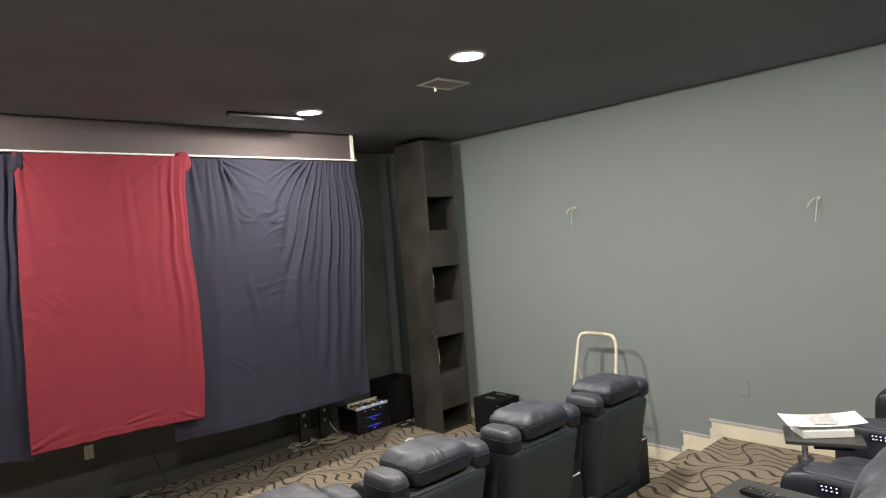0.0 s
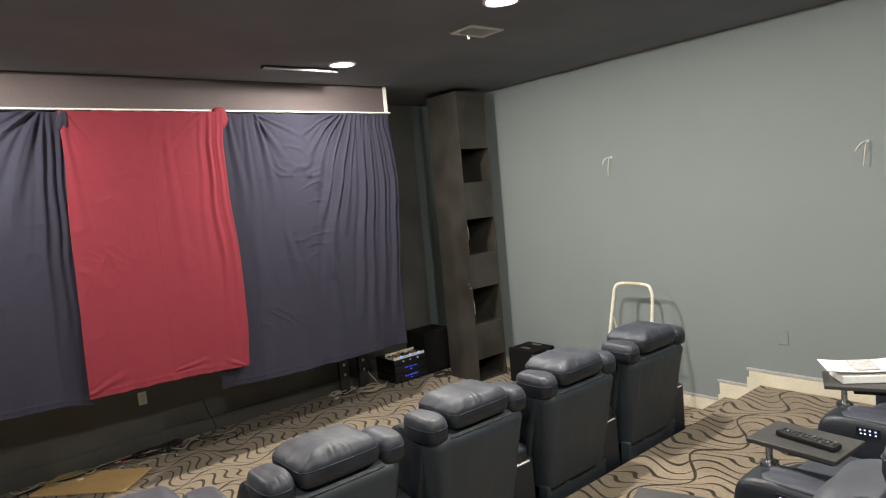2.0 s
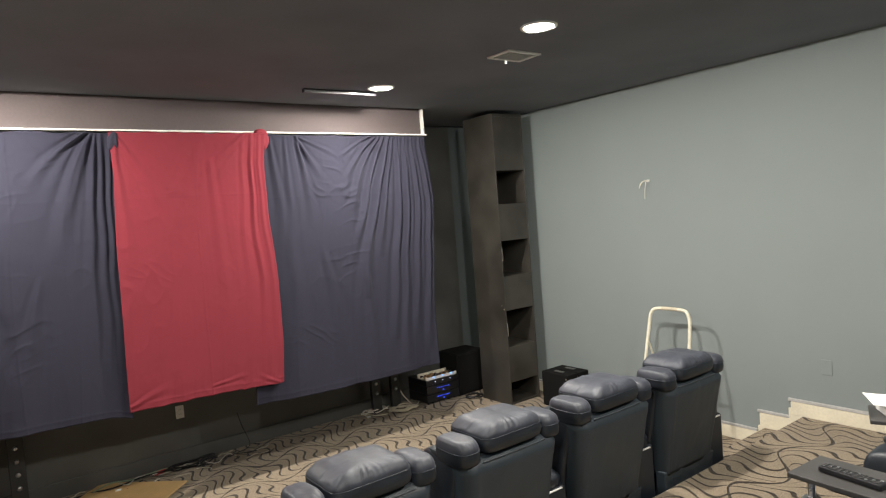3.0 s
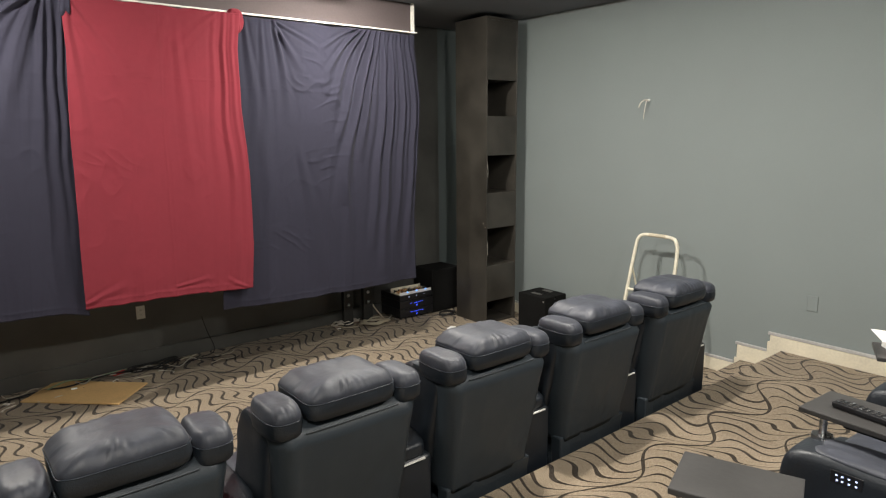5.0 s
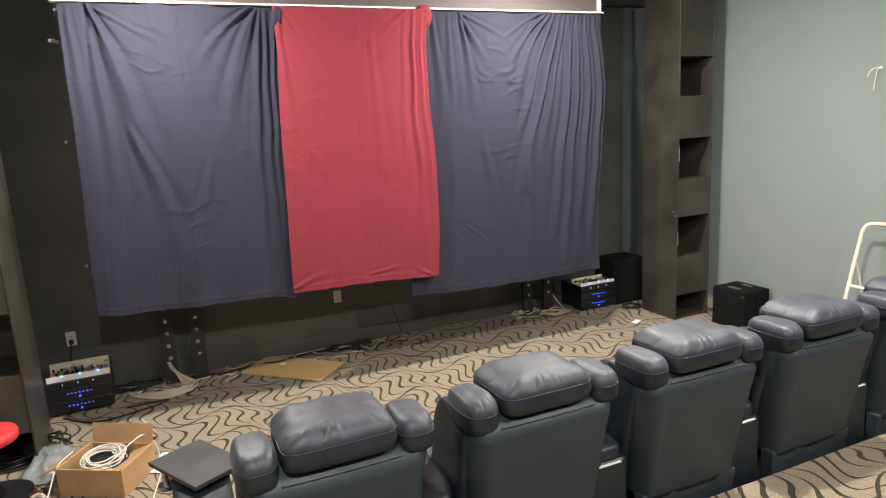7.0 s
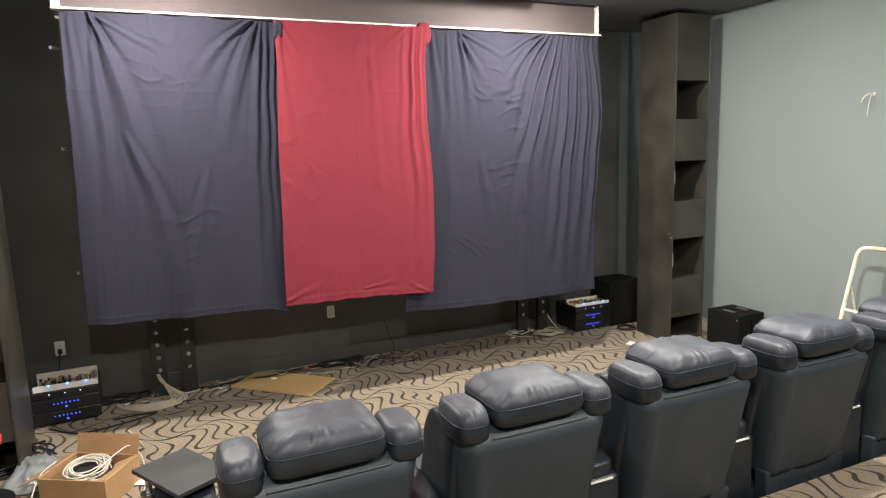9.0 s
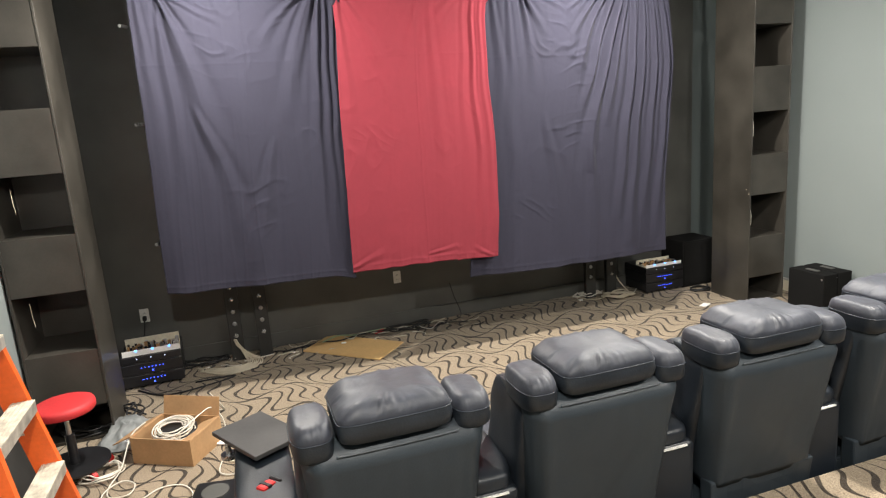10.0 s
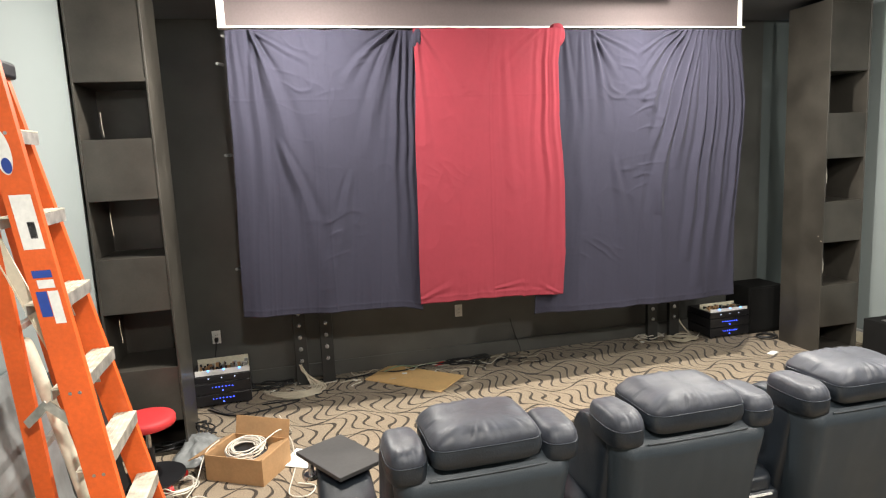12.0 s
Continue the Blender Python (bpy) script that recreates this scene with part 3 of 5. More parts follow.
# ---------------------------------------------------------------- ceiling fittings
def downlight(x, y):
    t = empty("downlight", pose(x, y, CEIL), "round recessed ceiling lamp, switched on", "ceiling lamp", "recessed ceiling lamps")
    bm = bmesh.new()
    n = 32
    prof = [(0.108, -0.001), (0.106, -0.008), (0.092, -0.010), (0.085, -0.003)]
    rings = [[bm.verts.new((r * math.cos(2 * math.pi * k / n), r * math.sin(2 * math.pi * k / n), z)) for k in range(n)] for r, z in prof]
    for a, b2 in zip(rings, rings[1:]):
        for k in range(n):
            bm.faces.new((a[k], a[(k + 1) % n], b2[(k + 1) % n], b2[k]))
    part("trim_ring", bm, WHITE_PLASTIC, t, "white trim ring", smooth=True)
    bm = cyl(bmesh.new(), 0.085, (0, 0, -0.001), (0, 0, -0.005), 32)
    part("lens", bm, LAMP_GLASS, t, "glowing lens")
    return t


for lx, ly in LAMP_XY:
    downlight(lx, ly)

vent = empty("ceiling_vent", pose(1.31, -2.34, CEIL), "white louvred air vent in the ceiling", "air vent")
for a in ((-0.15, 0.15, -0.11, -0.085), (-0.15, 0.15, 0.085, 0.11), (-0.15, -0.125, -0.085, 0.085), (0.125, 0.15, -0.085, 0.085)):
    part("frame", boxed(*a, -0.012, -0.001, bevel=0.002), WHITE_PLASTIC, vent)
part("backing", boxed(-0.125, 0.125, -0.085, 0.085, -0.003, -0.001), BLACK_PLASTIC, vent)
for i in range(9):
    y = -0.075 + i * 0.0188
    part("slat", boxed(-0.124, 0.124, -0.006, 0.006, -0.0012, 0.0012, m=pose(0, y, -0.008, 35)), WHITE_PLASTIC, vent)
part("lever", boxed(0.0, 0.012, 0.09, 0.1, -0.035, -0.012), WHITE_PLASTIC, vent)

track = empty("ceiling_track", pose(0.7, -0.98, CEIL), "thin dark metal track on the ceiling before the screen", "track")
part("channel", boxed(-0.32, 0.32, -0.02, 0.02, -0.03, -0.001, bevel=0.003), BLACK_PLASTIC, track)
part("lip", boxed(-0.26, 0.24, -0.026, -0.021, -0.03, -0.0265), BLACK_STEEL, track, "bare metal lip")

# ---------------------------------------------------------------- wall plates, wires, cable stubs
def outlet(m, label, sockets=True, material=None):
    t = empty("wall_outlet", m, label, "outlet")
    part("plate", boxed(-0.036, 0.036, -0.006, 0.0, -0.058, 0.058, bevel=0.003), material or WHITE_PLASTIC, t)
    for dz in (-0.02, 0.02) if sockets else ():
        part("socket", boxed(-0.016, 0.016, -0.009, -0.006, dz - 0.014, dz + 0.014, bevel=0.003), material or WHITE_PLASTIC, t)
        for dx in (-0.006, 0.006):
            part("slot", boxed(dx - 0.0013, dx + 0.0013, -0.0095, -0.0088, dz - 0.005, dz + 0.005), BLACK_PLASTIC, t)
    return t


outlet(pose(-0.385, FRONT, 0.47), "white wall outlet on the black wall under the screen")
ob = outlet(pose(-2.56, FRONT, 0.465), "white wall outlet with a black plug beside the amplifiers")
part("plug", cushion(0.0, -0.025, -0.02, 0.016, 0.022, 0.02, n=4, power=4, wrinkle=0), BLACK_PLASTIC, ob, "black plug", smooth=True)
loose_wire("power_cord", [(-2.56, FRONT - 0.045, 0.44), (-2.57, FRONT - 0.06, 0.36), (-2.6, FRONT - 0.06, 0.2), (-2.62, FRONT - 0.03, 0.06), (-2.6, FRONT - 0.06, 0.012)], 0.006, CABLE_BLACK, "black power cord hanging from an outlet")
outlet(pose(WALL, -3.41, 0.715, 0, 0, -90), "blank wall-coloured cover plate", False, GREY_WALL)


def wall_wire(y, z, seed):
    t = empty("wall_wire", pose(WALL, y, z), "white cable stub sticking out of the wall for a lamp", "cable", "cable stubs on the wall")
    part("grommet", cyl(bmesh.new(), 0.012, (0, 0, 0), (-0.012, 0, 0), 12), WHITE_PLASTIC, t)
    part("jacket", tube(bmesh.new(), [(0, 0, 0), (-0.05, 0.01, 0.0), (-0.075, 0.03, -0.02), (-0.07, 0.05, -0.05), (-0.06, 0.06, -0.06)], 0.005, 8), CABLE_WHITE, t, "white jacket", smooth=True)
    part("strand", tube(bmesh.new(), [(0, 0, 0), (-0.04, 0.0, -0.01), (-0.05, 0.005, -0.06), (-0.05, 0.012, -0.12), (-0.04, 0.02, -0.16)], 0.003, 6), CABLE_WHITE, t, smooth=True)
    return t


wall_wire(-1.955, 2.235, 1)
wall_wire(-4.01, 2.14, 2)


# ---------------------------------------------------------------- recliners
BACK_Y = -3.06


def pad(t, name, cx, cy, z0, z1, hx, hy, band, power, seed, pleats, lean, label="", arch=0.0):
    """A stuffed pad: a plain band round its side, a seam, and a domed top gathered into pleats along the seam."""
    n = 144
    h = z1 - z0
    seam_z = z0 + band * h

    def soft_arch(scale):
        return min(1.0, (1.0 - scale) * 6)

    def ring(scale, z, tuck, soft):
        out = []
        for q in range(n):
            a = 2 * math.pi * (q + 0.5) / n
            ca, sa = math.cos(a), math.sin(a)
            e = (abs(ca) ** power + abs(sa) ** power) ** (-1 / power)
            x, y = hx * ca * e * scale, hy * sa * e * scale
            g = noise.noise(Vector((x * 9 * pleats / hx * 0.19 + seed, (1 if sa > 0 else -1) * 3.0 + y * 5, seed * 1.3)))
            g = -max(0.0, 1 - 3.2 * abs(g)) * (0.4 + 0.6 * abs(math.sin(x * 23 + seed)))
            zz = z + soft * (0.014 if hx > 0.1 else 0.004) * g + 0.006 * tuck * noise.noise(Vector((x * 14, y * 14, seed)))
            lump = 1 + 0.012 * noise.noise(Vector((x * 11, y * 9, z * 16 + seed)))
            zz += arch * soft_arch(scale) * (1 - (x / hx) ** 2) * (z > seam_z)
            out.append((cx + x * lump, cy + y * lump - lean * (zz - z0), zz))
        return out

    side = [ring(0.90, z0, 0, 0), ring(0.975, z0 + 0.08 * h, 0.3, 0), ring(1.01, z0 + 0.3 * h, 0.6, 0), ring(1.0, seam_z - 0.012, 0.4, 0), ring(0.985, seam_z, 0, 0)]
    top = [ring(0.985, seam_z, 0, 0), ring(0.990, seam_z + 0.15 * (z1 - seam_z), 0.3, 0.2), ring(0.968, seam_z + 0.42 * (z1 - seam_z), 0.6, 0.7), ring(0.90, seam_z + 0.70 * (z1 - seam_z), 0.8, 1.0),
           ring(0.80, seam_z + 0.88 * (z1 - seam_z), 1, 0.7), ring(0.66, seam_z + 0.955 * (z1 - seam_z), 1.2, 0.12), ring(0.5, seam_z + 0.985 * (z1 - seam_z), 1.2, 0.0), ring(0.3, z1, 1.2, 0), ring(0.1, z1, 1.2, 0)]

    def loft(rows, cap):
        bm = bmesh.new()
        vs = [[bm.verts.new(c) for c in r] for r in rows]
        for a, b2 in zip(vs, vs[1:]):
            for q in range(n):
                bm.faces.new((a[q], a[(q + 1) % n], b2[(q + 1) % n], b2[q]))
        if cap:
            bm.faces.new(vs[-1])
        return bm

    # pale top over near-black band: sheen and shade sit in the two colours
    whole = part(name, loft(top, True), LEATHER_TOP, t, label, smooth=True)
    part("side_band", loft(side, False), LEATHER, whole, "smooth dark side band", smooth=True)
    part("seam", tube(bmesh.new(), [(cx + (p[0] - cx) * 1.006, cy + (p[1] - cy) * 1.006, p[2]) for p in ring(0.995, seam_z, 0, 0)[::4]], 0.0021, 6, closed=True), PIPING, whole, "stitched slate piping", smooth=True)
    return whole


def recliner(m, label, group):
    """Origin under the rear foot line, facing +y; the back leans to the rear."""
    t = empty("recliner", m, label, "recliner", group)
    w = 0.284
    # rear shell, leaning back with height
    def lean(z):
        return -0.115 - 0.105 * max(0.0, (z - 0.30)) / 0.6
    bm = bmesh.new()
    n, k = 44, 22
    prof = []
    for j in range(k + 1):
        z = 0.36 + 0.59 * j / k
        prof.append((z, lean(z)))
    grid = []
    for z, y in prof:
        ww = w - 0.024 + 0.052 * (z - 0.36) / 0.59
        row = []
        y += 1.1 * max(0.0, z - 0.895)
        for i in range(n + 1):
            x = ww * (2 * i / n - 1)
            side = max(0.0, abs(x) - 0.205) / (ww - 0.205)
            roll = 0.004 * math.sin(math.pi * min(1, side * 0.9)) - 0.05 * max(0.0, side - 0.35) ** 2 * 3
            groove = -0.0015 * math.exp(-((abs(x) - 0.215) / 0.004) ** 2)
            sag = 0.010 * (1 - (x / ww) ** 2) + 0.005 * noise.noise(Vector((x * 7, z * 6, 2))) + 0.0025 * noise.noise(Vector((x * 22, z * 14, 5)))
            row.append((x, y - sag - roll - groove, z))
        grid.append(row)
    front = [[bm.verts.new(c) for c in r] for r in grid]
    rear = [[bm.verts.new((c[0] * 0.985, c[1] + 0.17, c[2])) for c in r] for r in grid]
    for j in range(k):
        for i in range(n):
            bm.faces.new((front[j][i], front[j][i + 1], front[j + 1][i + 1], front[j + 1][i]))
            bm.faces.new((rear[j][i], rear[j + 1][i], rear[j + 1][i + 1], rear[j][i + 1]))
        bm.faces.new((front[j][0], front[j + 1][0], rear[j + 1][0], rear[j][0]))
        bm.faces.new((front[j][n], rear[j][n], rear[j + 1][n], front[j + 1][n]))
    for i in range(n):
        bm.faces.new((front[k][i], front[k][i + 1], rear[k][i + 1], rear[k][i]))
        bm.faces.new((front[0][i], rear[0][i], rear[0][i + 1], front[0][i + 1]))
    part("back_shell", bm, BACKCLOTH, t, "matte navy rear panel", smooth=True)
    # thin tube that draws the highlight along the panel's top edge
    part("top_piping", tube(bmesh.new(), [(x, -0.206 - 0.010 * (1 - (x / 0.3) ** 2), 0.922) for x in (-0.2, -0.1, 0.0, 0.1, 0.2)], 0.0035, 6), PALE_PIPING, t, "seam line with its highlight painted pale", smooth=True)
    # lower skirt flap
    bm = boxed(-w + 0.02, w - 0.02, -0.131, -0.06, 0.035, 0.385, bevel=0.010)
    bmesh.ops.subdivide_edges(bm, edges=[e for e in bm.edges if e.calc_length() > 0.3], cuts=6, use_grid_fill=True)
    for v in bm.verts:
        v.co.y += 0.016 * noise.noise(Vector((v.co.x * 7, v.co.z * 6, 1)))
    part("rear_skirt", bm, BACKCLOTH, t, "loose leather skirt flap", smooth=False)
    part("base_frame", boxed(-w + 0.02, w - 0.02, -0.05, 0.64, 0.03, 0.26, bevel=0.02), BACKCLOTH, t)
    for fx in (-0.24, 0.24):
        for fy in (0.12, 0.58):
            part("foot", cyl(bmesh.new(), 0.022, (fx, fy, 0.0), (fx, fy, 0.032), 12), BLACK_PLASTIC, t)
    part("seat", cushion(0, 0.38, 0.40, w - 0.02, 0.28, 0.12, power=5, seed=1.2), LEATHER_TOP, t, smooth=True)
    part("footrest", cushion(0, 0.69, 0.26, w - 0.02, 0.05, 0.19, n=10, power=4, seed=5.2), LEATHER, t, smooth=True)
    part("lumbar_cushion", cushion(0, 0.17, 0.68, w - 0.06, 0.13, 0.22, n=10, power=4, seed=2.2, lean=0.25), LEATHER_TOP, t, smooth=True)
    # side wings of the backrest
    for s in (-1, 1):
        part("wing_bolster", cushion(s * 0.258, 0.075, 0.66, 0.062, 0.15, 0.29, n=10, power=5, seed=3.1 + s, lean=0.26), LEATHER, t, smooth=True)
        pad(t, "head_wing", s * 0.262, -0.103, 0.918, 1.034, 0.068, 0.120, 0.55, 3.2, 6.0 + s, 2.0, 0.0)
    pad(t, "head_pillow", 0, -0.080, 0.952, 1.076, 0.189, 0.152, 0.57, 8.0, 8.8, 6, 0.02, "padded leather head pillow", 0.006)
    return t


def console(m, label, group, dh=0.0):
    """A padded arm with a cup holder; origin under its rear end, facing +y."""
    t = empty("armrest", m, label, "armrest", group)
    if dh:
        part("body", cushion(0, 0.42, 0.31 + dh / 2, 0.106, 0.43, 0.305 + dh / 2, n=18, power=9, wrinkle=0.004, seed=4.4), LEATHER, t, smooth=True)
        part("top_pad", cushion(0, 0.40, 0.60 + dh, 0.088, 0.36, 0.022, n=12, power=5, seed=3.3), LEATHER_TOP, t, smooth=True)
    else:
        part("body", boxed(-0.118, 0.098, 0.0, 0.86, 0.02, 0.582, bevel=0.025, seg=3), LEATHER, t, smooth=False)
        part("top_pad", cushion(-0.008, 0.44, 0.605, 0.11, 0.43, 0.05, n=12, power=5, seed=3.3), LEATHER, t, smooth=True)
    part("metal_strip", boxed(-0.115, 0.05, -0.010, -0.001, 0.572 + dh, 0.578 + dh), WHITE_PLASTIC, t, "bright metal strip")
    return t


PITCH = 0.775
A_X = -1.315
first = recliner(pose(A_X, BACK_Y, 0), "navy leather theatre recliner with a padded head pillow", "front row recliners")
chairs = [first]
for i in range(1, 5):
    chairs.append(copy_thing(first, pose(A_X + PITCH * i, BACK_Y, 0)))
arm_first = console(pose(A_X - PITCH / 2 - 0.03, BACK_Y - 0.10, 0), "padded navy leather armrest with a bright metal strip", "front row armrests")
for i in range(1, 6):
    copy_thing(arm_first, pose(A_X + PITCH * (i - 0.5) - 0.03, BACK_Y - 0.10, 0))
ROW2_Y = -5.07
ROW2_X = 0.13
for i in range(4):
    c = copy_thing(first, pose(ROW2_X + PITCH * i, ROW2_Y, STAGE))
    tagged(c, "navy leather theatre recliner on the carpeted riser", "", "rear row recliners")
rear_arms = []
for i in range(5):
    spot = pose(ROW2_X + PITCH * (i - 0.5), -5.24, STAGE)
    if i == 0:
        rear_arms.append(console(spot, "padded leather armrest with lit buttons on the riser", "rear row armrests", dh=0.03))
    else:
        rear_arms.append(copy_thing(rear_arms[0], spot))


def button_pad(x, y, z):
    t = empty("button_pad", pose(x, y, z), "small lit button pad on the side of an armrest", "control pad", "seat controls")
    part("pad", boxed(-0.006, 0.0, -0.045, 0.045, -0.02, 0.02, bevel=0.002), BLACK_PLASTIC, t)
    rnd = random.Random(5)
    for i in range(4):
        for j in range(2):
            yy, zz = -0.030 + i * 0.019 + rnd.uniform(-0.003, 0.003), -0.008 + j * 0.016
            part("button", boxed(-0.009, -0.006, yy - 0.0028, yy + 0.0028, zz - 0.002, zz + 0.002), WHITE_LED, t)
    return t


for i in range(4):
    button_pad(ROW2_X + PITCH * (i - 0.5) - 0.1, -4.60, STAGE + 0.60)


def tray_table(m, label, group, size=0.158):
    t = empty("tray_table", m, label, "tray table", group)
    part("top", boxed(-0.118, 0.118, -size, size, -0.009, 0.009, bevel=0.003), DARK_TRAY, t, "dark laminate top")
    part("post", cyl(bmesh.new(), 0.012, (-0.1, 0.08, -0.09), (-0.1, 0.08, -0.009), 14), CHROME, t)
    part("post_cap", cyl(bmesh.new(), 0.033, (-0.1, 0.08, -0.085), (-0.1, 0.08, -0.068), 20), CHROME, t, "round steel socket")
    part("bracket", boxed(-0.05, 0.08, -0.12, 0.04, -0.045, -0.010, bevel=0.004), BLACK_PLASTIC, t)
    return t


TRAY_Z = 1.02
tray_table(pose(0.68, -4.55, TRAY_Z, 0, 0, -4), "dark tray table with a remote control on an armrest", "armrest tray tables")
tray_table(pose(1.50, -4.49, TRAY_Z, 0, 0, 22), "dark tray table with papers on an armrest", "armrest tray tables")
tray_table(pose(-0.07, -4.49, TRAY_Z, 0, 0, 20), "empty dark tray table on an armrest", "armrest tray tables")
tray_table(pose(-1.745, -2.51, 0.685, 0, 0, 29), "dark square tray table beside the end recliner", "armrest tray tables", 0.172)


def remote(m):
    t = empty("remote_control", m, "black remote control with many buttons on a tray", "remote control")
    part("case", boxed(-0.11, 0.11, -0.026, 0.026, 0.0, 0.022, bevel=0.007, seg=3), BLACK_PLASTIC, t)
    for i in range(11):
        for j in range(3):
            part("button", boxed(-0.098 + i * 0.0185, -0.088 + i * 0.0185, -0.018 + j * 0.014, -0.009 + j * 0.014, 0.0215, 0.0245, bevel=0.0012),
                 CHROME if (i * 3 + j) % 4 == 0 else DARK_TRAY, t)
    return t


remote(pose(0.66, -4.57, TRAY_Z + 0.0095, 0, 0, -100))

paper_box = empty("paper_stack", pose(1.52, -4.48, TRAY_Z + 0.0095, 0, 0, -50), "white box with a folded leaflet on a tray", "papers")
part("carton", boxed(-0.11, 0.11, -0.075, 0.075, 0.0, 0.035, bevel=0.003), PAPER, paper_box)
bm = bmesh.new()
pv = []
for i in range(7):
    xx = -0.17 + i * 0.057
    zz = 0.046 + 0.012 * abs((i % 2) - 0.5) + 0.012 * (i - 3) ** 2 / 9
    pv.append((bm.verts.new((xx, -0.07, zz)), bm.verts.new((xx, 0.05, zz + 0.02))))
for a, b2 in zip(pv, pv[1:]):
    bm.faces.new((a[0], b2[0], b2[1], a[1]))
lf = part("leaflet", bm, PAPER, paper_box, "folded printed leaflet")
so = lf.modifiers.new("thickness", "SOLIDIFY")
so.thickness = 0.002
part("print_block", boxed(-0.05, 0.055, -0.06, 0.045, 0.0, 0.001, m=pose(0, 0, 0.0685, 9)), PAPER_GREY, paper_box, "grey printed block")

# ---------------------------------------------------------------- amplifiers and speakers by the screen
def amp_stack(m, label):
    t = empty("amplifier_stack", m, label, "amplifier", "amplifier stacks")
    z = 0.02
    for h, n in ((0.095, 7), (0.095, 7), (0.06, 3)):
        unit = part("amplifier", boxed(-0.215, 0.215, 0.0, 0.36, z, z + h - 0.004, bevel=0.004), BLACK_PLASTIC, t, "black amplifier with blue lights")
        part("faceplate", boxed(-0.22, 0.22, -0.008, 0.0, z + 0.003, z + h - 0.007, bevel=0.002), BLACK_PLASTIC, unit)
        for i in range(n):
            x = (i - (n - 1) / 2) * (0.026 if n > 3 else 0.10)
            part("indicator", boxed(x - 0.0035, x + 0.0035, -0.0105, -0.0075, z + h * 0.58 - 0.003, z + h * 0.58 + 0.003), BLUE_LED if n > 3 else WHITE_LED, unit)
        if n > 3:
            part("power_light", boxed(-0.006, 0.006, -0.0105, -0.0075, z + h * 0.26 - 0.005, z + h * 0.26 + 0.005), BLUE_LED, unit)
        z += h
    for fx in (-0.18, 0.18):
        for fy in (0.04, 0.32):
            part("foot", cyl(bmesh.new(), 0.015, (fx, fy, 0), (fx, fy, 0.021), 10), BLACK_PLASTIC, t)
    return t


def open_board(m, label, tall=1.0):
    t = empty("open_amplifier", m, label, "amplifier", "open amplifier boards")
    part("tray", boxed(-0.20, 0.20, 0.0, 0.18, 0.0, 0.006), WHITE_METAL, t)
    part("front_lip", boxed(-0.21, 0.21, -0.004, 0.0, 0.0, 0.045 if tall == 1.0 else 0.032, bevel=0.001), WHITE_PLASTIC, t, "pale front lip")
    part("rear_plate", boxed(-0.20, 0.20, 0.18, 0.184, 0.0, 0.088 * tall), WHITE_METAL, t)
    rnd = random.Random(11)
    for i in range(60):
        x, y = rnd.uniform(-0.18, 0.17), rnd.uniform(0.03, 0.16)
        h = rnd.uniform(0.02, 0.06) * tall
        if i % 3:
            part("component", boxed(x, x + rnd.uniform(0.012, 0.03), y, y + 0.015, 0.006, 0.006 + h), (BLACK_PLASTIC, CHROME, CARD)[i % 3], t)
        else:
            part("capacitor", cyl(bmesh.new(), 0.009, (x, y, 0.006), (x, y, 0.006 + h), 10), BLACK_PLASTIC, t)
    for i in range(3):
        part("indicator", cyl(bmesh.new(), 0.008, (-0.11 + i * 0.12, -0.003, 0.040 if tall == 1.0 else 0.027), (-0.11 + i * 0.12, -0.010, 0.040 if tall == 1.0 else 0.027), 10), CYAN_LED, t)
    return t


amp_stack(pose(-2.50, 0.11, 0, 0, 0, 2), "stacked black amplifiers with blue lights on the carpet")
open_board(pose(-2.49, 0.12, 0.268, 0, 0, 2), "open white amplifier chassis with bare boards on the stack")
amp_stack(pose(2.29, 0.17, 0, 0, 0, 0), "stacked black amplifiers with blue lights beside the column")
open_board(pose(2.29, 0.18, 0.268, 0, 0, 0), "open white amplifier chassis lit by blue lights", 0.5)
sub = empty("subwoofer", pose(2.72, 0.35, 0), "black floor speaker behind the column", "speaker")
part("cabinet", boxed(-0.2, 0.2, -0.17, 0.17, 0.0, 0.48, bevel=0.008), MATTE_CLOTH, sub)
part("grille", boxed(-0.18, 0.18, -0.178, -0.17, 0.03, 0.46, bevel=0.003), MATTE_CLOTH, sub)

for x, y in ((2.98, -0.95), (3.145, -0.95)):
    t = empty("speaker_box", pose(x, y, 0), "black speaker cabinet on the floor beside the column", "speaker", "speaker boxes by the wall")
    part("cabinet", boxed(-0.075, 0.075, -0.18, 0.18, 0.0, 0.36, bevel=0.005), MATTE_CLOTH, t)
    part("handle", boxed(-0.02, 0.02, -0.06, 0.06, 0.36, 0.368, bevel=0.003), BLACK_WALL, t)
    part("corner_screw", cyl(bmesh.new(), 0.008, (-0.075, -0.16, 0.32), (-0.079, -0.16, 0.32), 8), CHROME, t)


def bolt_post(x, n, label):
    t = empty("mounting_post", pose(x, 0.36, 0), label, "mount post", "mounting posts under the screen")
    part("rail", boxed(-0.055, 0.055, 0.0, 0.05, 0.0, 1.5, bevel=0.004), BLACK_STEEL, t)
    for i in range(n):
        z = 0.22 + i * 0.105
        bm = bmesh.new()
        bmesh.ops.create_uvsphere(bm, u_segments=12, v_segments=8, radius=0.019, matrix=Matrix.Translation((0, 0, z)) @ Matrix.Diagonal((1, 0.6, 1, 1)))
        part("bolt", bm, CHROME, t, "round steel bolt", smooth=True)
    return t


for x in (-1.86, -1.635):
    bolt_post(x, 6, "black mounting post with steel bolts under the sheet")
for x in (1.56, 1.80):
    bolt_post(x, 4, "black mounting post with steel bolts beneath the sheet")


